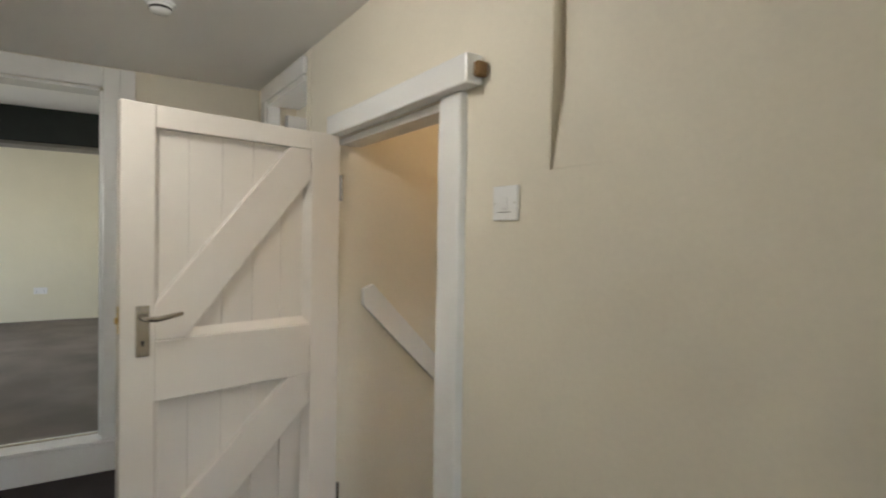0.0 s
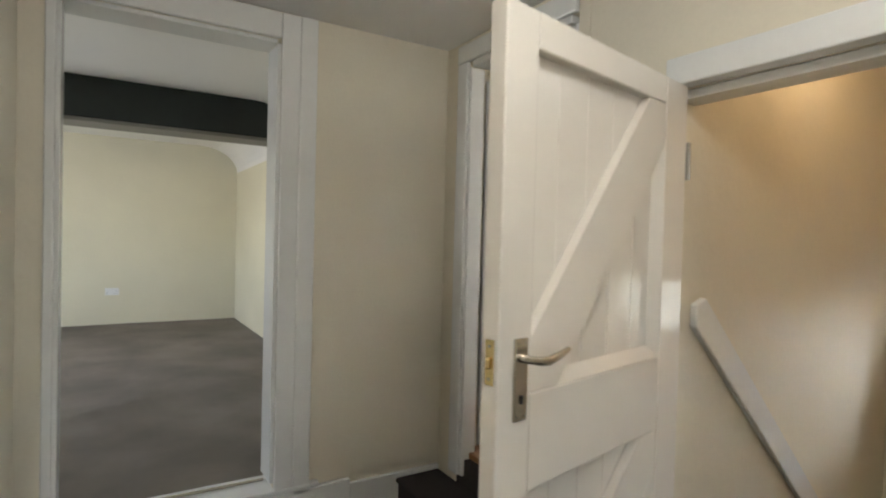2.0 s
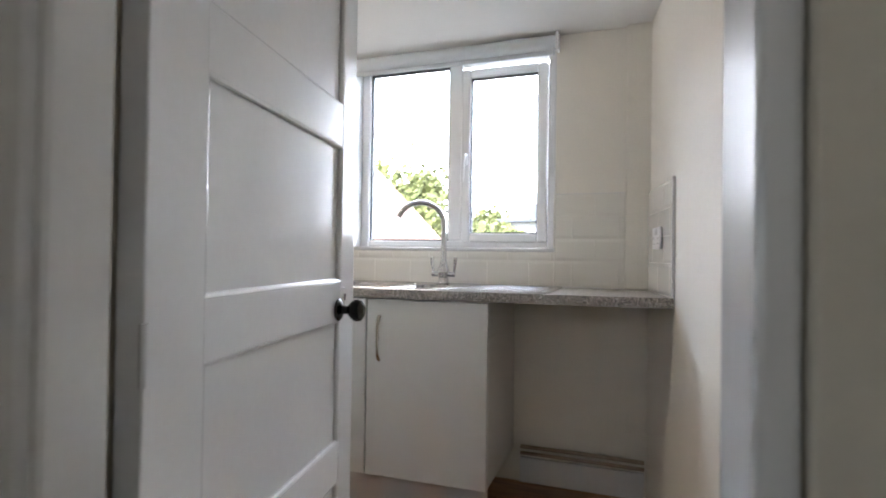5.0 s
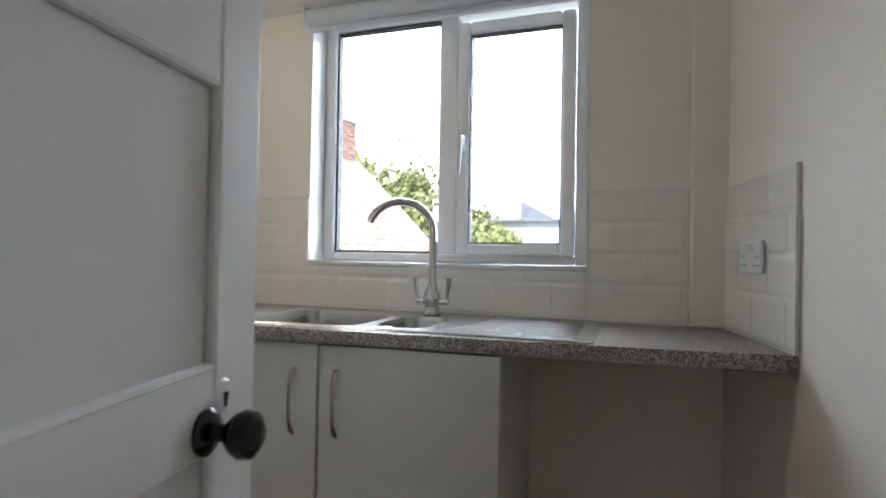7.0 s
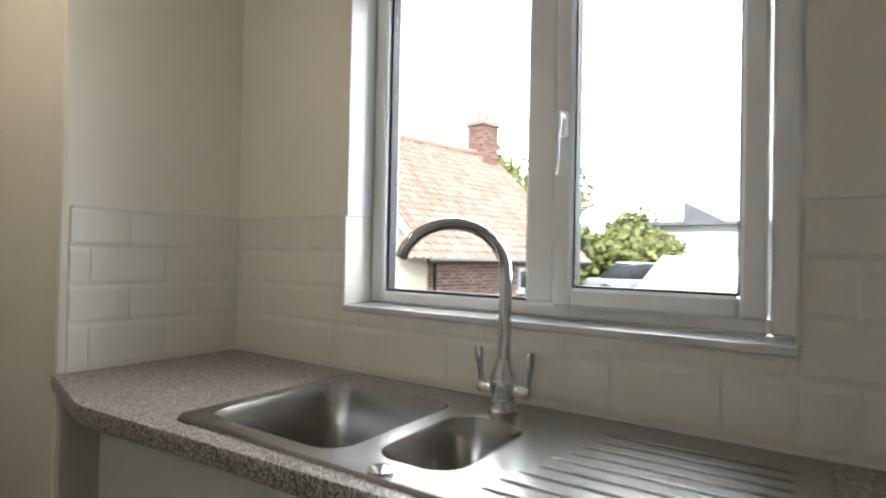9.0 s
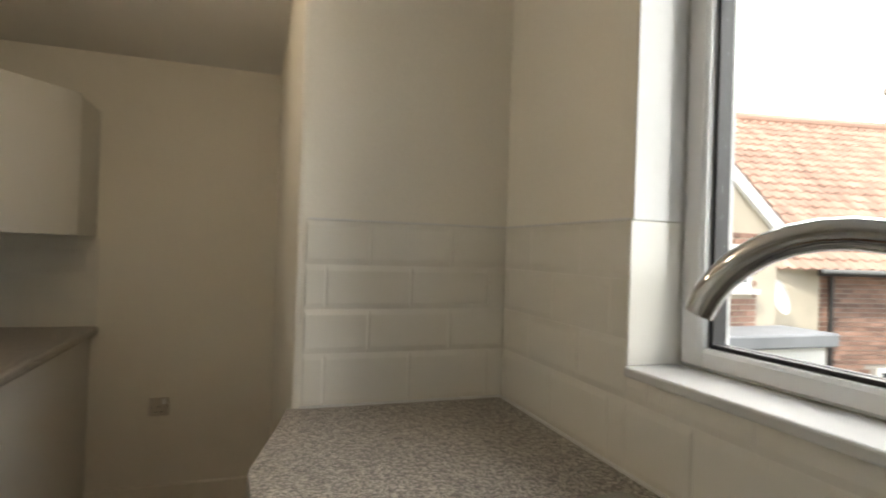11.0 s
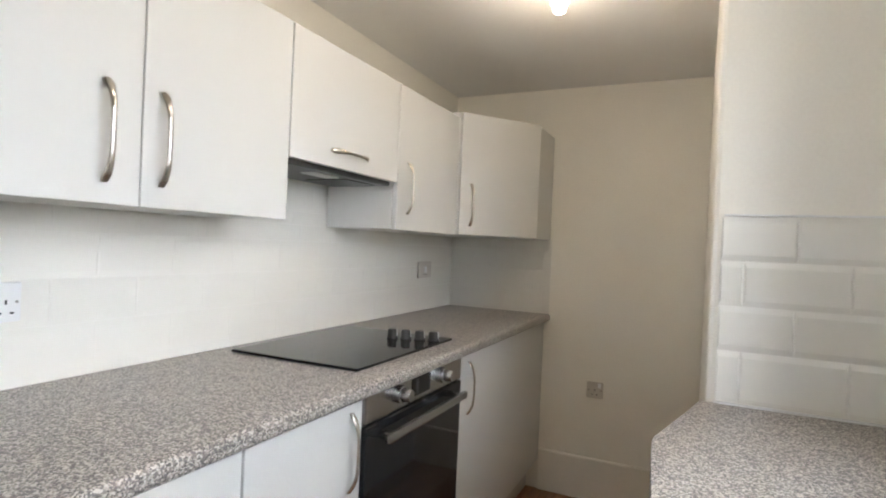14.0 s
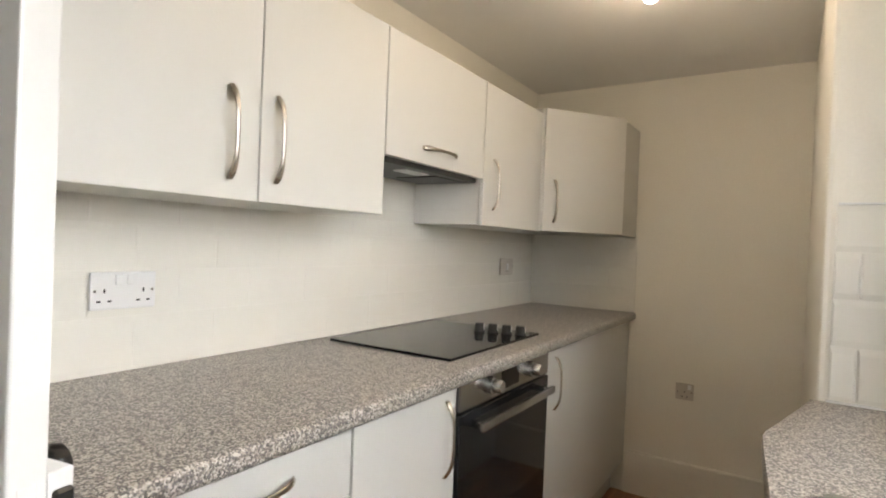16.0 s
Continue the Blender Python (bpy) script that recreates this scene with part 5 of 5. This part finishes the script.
# block added to carry the car at that height
bank = tagged(part("ground_bank", box(-7.5, -2.0, 19.8, 23.0, GZ - 0.1, GZ + 2.55, 0.05), GRASS), "ground block added under the raised car", "ground", "", "structure")


def tree(at, height, spread, label, seed):
    """A trunk with limbs and a crown of many small leaf clumps with gaps."""
    rng = random.Random(seed)
    ob = thing("tree", pose(*at), label, "tree", "trees behind the houses")
    top = height * 0.55
    part("trunk", tube([(0, 0, 0), (0.08, 0.05, top * 0.5), (0.0, 0.12, top), (0.05, 0.1, height * 0.8)], [0.28, 0.22, 0.15, 0.05], 10), BARK, ob, "", True)
    tips = []
    for k in range(9):
        a, rise = k * 2.4 + rng.random(), 0.25 + 0.65 * rng.random()
        tip = Vector((math.cos(a) * spread * rise_of(rise), math.sin(a) * spread * rise_of(rise), height * (0.35 + 0.6 * rise)))
        mid = Vector((tip.x * 0.5, tip.y * 0.5, tip.z * 0.75))
        part("limb", tube([(0, 0.06, top * 0.7), mid, tip], [0.09, 0.05, 0.02], 6), BARK, ob)
        tips += [tip, mid]
    verts, faces = [], []
    for k in range(18000):
        c = rng.choice(tips) + Vector((rng.gauss(0, 1), rng.gauss(0, 1), rng.gauss(0, 0.8))) * spread * 0.21
        n, s = len(verts), 0.09 + rng.random() * 0.13
        u = Vector((rng.gauss(0, 1), rng.gauss(0, 1), rng.gauss(0, 1))).normalized()
        v = u.orthogonal().normalized()
        verts += [tuple(c + u * s), tuple(c + v * s * 0.7), tuple(c - u * s), tuple(c - v * s * 0.7)]
        faces.append((n, n + 1, n + 2, n + 3))
    soup("crown", verts, faces, LEAF, ob, "loose yellow-green leaves")
    return ob


def rise_of(r):
    return 0.35 + 0.6 * math.sin(r * math.pi)


tree((-10.2, 20.5, GZ), 8.9, 2.9, "leafy yellow-green tree behind the brick house", 21)
tree((-9.0, 23.5, GZ), 7.4, 2.8, "leafy yellow-green tree behind the brick house", 22)
tree((-6.9, 25.5, GZ), 6.5, 2.2, "young leafy tree beside the outbuilding", 23)
tree((-5.6, 24.5, GZ), 5.6, 1.6, "young leafy tree beside the outbuilding", 24)

# bright hazy sky beyond everything: a glowing sheet that also lights the kitchen
haze = glowing("hazy_white_sky", (0.96, 0.98, 1.0), 4.2)
tagged(part("backdrop", box(-160, 160, 118, 118.2, GZ, 170), haze), "bright hazy white sky", "sky", "", "structure")
# ---- pieces: wall tiles and floor planks ----
TILE_W, TILE_H, TILE_Z, TILE_0 = 0.2, 0.1012, 0.9248, 0.9065
tile_meshes = {}


def tile_mesh(w, h, d):
    key = (round(w, 3), round(h, 3), d)
    if key not in tile_meshes:
        e = 0.013
        bm = bmesh.new()
        lo = [bm.verts.new((x, -0.0025, z)) for x, z in ((0, 0), (w, 0), (w, h), (0, h))]
        rim = [bm.verts.new((x, -0.0042, z)) for x, z in ((0.0006, 0.0006), (w - 0.0006, 0.0006), (w - 0.0006, h - 0.0006), (0.0006, h - 0.0006))]
        ex, ez = min(0.004, w / 3), min(e, h / 3)
        hi = [bm.verts.new((x, -0.0042 - d, z)) for x, z in ((ex, ez), (w - ex, ez), (w - ex, h - ez), (ex, h - ez))]
        for a, c in ((lo, rim), (rim, hi)):
            for i in range(4):
                bm.faces.new((a[i], a[(i + 1) % 4], c[(i + 1) % 4], c[i]))
        bm.faces.new(hi)
        tile_meshes[key] = mesh_of("tile", bm, TILE)
    return tile_meshes[key]


def tile_run(m, width, z0, z1, offset=0.0, relief=0.0023):
    """Glazed tiles in running bond on a wall: m puts the run's own x along the wall, its y into the wall."""
    bed = part("tile_bed", box(0, width, -0.0041, -0.0006, z0, z1), GROUT, None, "", False, m)
    tagged(bed, "white grouted metro tile splashback", "tiles", "tile splashbacks", "structure")
    row = 0
    while True:
        lo = TILE_Z + row * TILE_H
        if lo > z1 - 0.012:
            break
        hi = min(lo + TILE_H, z1)
        lo = z0 if row == 0 else max(lo, z0)
        x = -TILE_W + (offset + 0.5 * (row % 2)) % 1 * TILE_W
        while x < width:
            a, bb = max(x, 0.0), min(x + TILE_W, width)
            if bb - a > 0.012 and hi - lo > 0.012:
                ob = new("tile", tile_mesh(bb - a - 0.0003, hi - lo - 0.0012, relief))
                ob.parent = bed
                ob.matrix_basis = pose(a + 0.00015, 0, lo + 0.0006, random.uniform(-40, 40) * relief, 0, 0)
            x += TILE_W
        row += 1
    return bed


TOP = TILE_Z + 4 * TILE_H
structure("trim_seal", box(0.001, 0.010, -0.499, -0.002, 0.9052, 0.9095), GLOSS_WHITE, "white sealant along the worktop", "sealant")
structure("trim_seal", box(0.010, 1.866, -0.011, -0.002, 0.9052, 0.9095), GLOSS_WHITE, "white sealant along the worktop", "sealant")
tile_run(Matrix.Translation((0, -0.497, 0)) @ pose(0, 0, 0, 0, 0, 90), 0.495, TILE_0, TOP, 0.24)
tile_run(pose(0.006, 0, 0), 0.488, TILE_0, TOP, 0.2)
tile_run(pose(0.494, 0, 0), 1.066, TILE_0, 1.0655, 0.75)
tile_run(pose(1.560, 0, 0), 0.307, TILE_0, TOP, 0.4)
ang = math.degrees(math.atan2(-0.47, 0.085))
tile_run(Matrix.Translation((1.9645, -0.002, 0)) @ pose(0, 0, 0, 0, 0, ang), 0.468, TILE_0, TOP, 0.1)
tile_end = part("trim_edge", box(0.468, 0.4735, -0.0105, -0.0006, TILE_0 - 0.001, TOP + 0.002), SOCKET_WHITE, None, "", False, Matrix.Translation((1.9645, -0.002, 0)) @ pose(0, 0, 0, 0, 0, ang))
tagged(tile_end, "white tile edge trim", "trim", "", "structure")
structure("trim_tile_edge", box(1.562, 1.866, -0.008, -0.0006, TOP, TOP + 0.003), GLOSS_WHITE, "white tile edge trim", "trim")
structure("trim_tile_edge", box(0.006, 0.493, -0.008, -0.0006, TOP, TOP + 0.004), GLOSS_WHITE, "white tile edge trim", "trim")
structure("trim_tile_edge", box(0.0006, 0.008, -0.493, -0.006, TOP, TOP + 0.004), GLOSS_WHITE, "white tile edge trim", "trim")
tile_run(Matrix.Translation((1.262, -1.8, 0)) @ pose(0, 0, 0, 0, 0, 180), 2.655, TILE_0, 1.284, 0.35, 0.0010)
tile_run(Matrix.Translation((0.300, -1.8, 0)) @ pose(0, 0, 0, 0, 0, 180), 0.549, 1.2845, 1.43, 0.35, 0.0010)
tile_run(Matrix.Translation((-1.4, -1.793, 0)) @ pose(0, 0, 0, 0, 0, 90), 0.560, TILE_0, 1.284, 0.6, 0.0010)

floor_ob = bpy.data.objects["floor_kitchen"]
plank_data = {}
PW, PL = 0.192, 1.285


def plank_mesh(length, width):
    key = (round(length, 3), round(width, 3))
    if key not in plank_data:
        plank_data[key] = mesh_of("plank", box(0.0006, length - 0.0006, 0.0006, width - 0.0006, -0.010, 0.0, 0.0012), PLANKS)
    return plank_data[key]


row, y = 0, -1.95
while y < -0.005:
    w = min(PW, -0.002 - y)
    x = -1.398 - (row * 0.43) % PL
    while x < 2.13:
        a, bb = max(x, -1.398), min(x + PL, 2.13)
        if bb - a > 0.03:
            ob = new("plank", plank_mesh(bb - a, w))
            ob.parent = floor_ob
            ob.location = (a, y, 0)
        x += PL
    y += PW
    row += 1
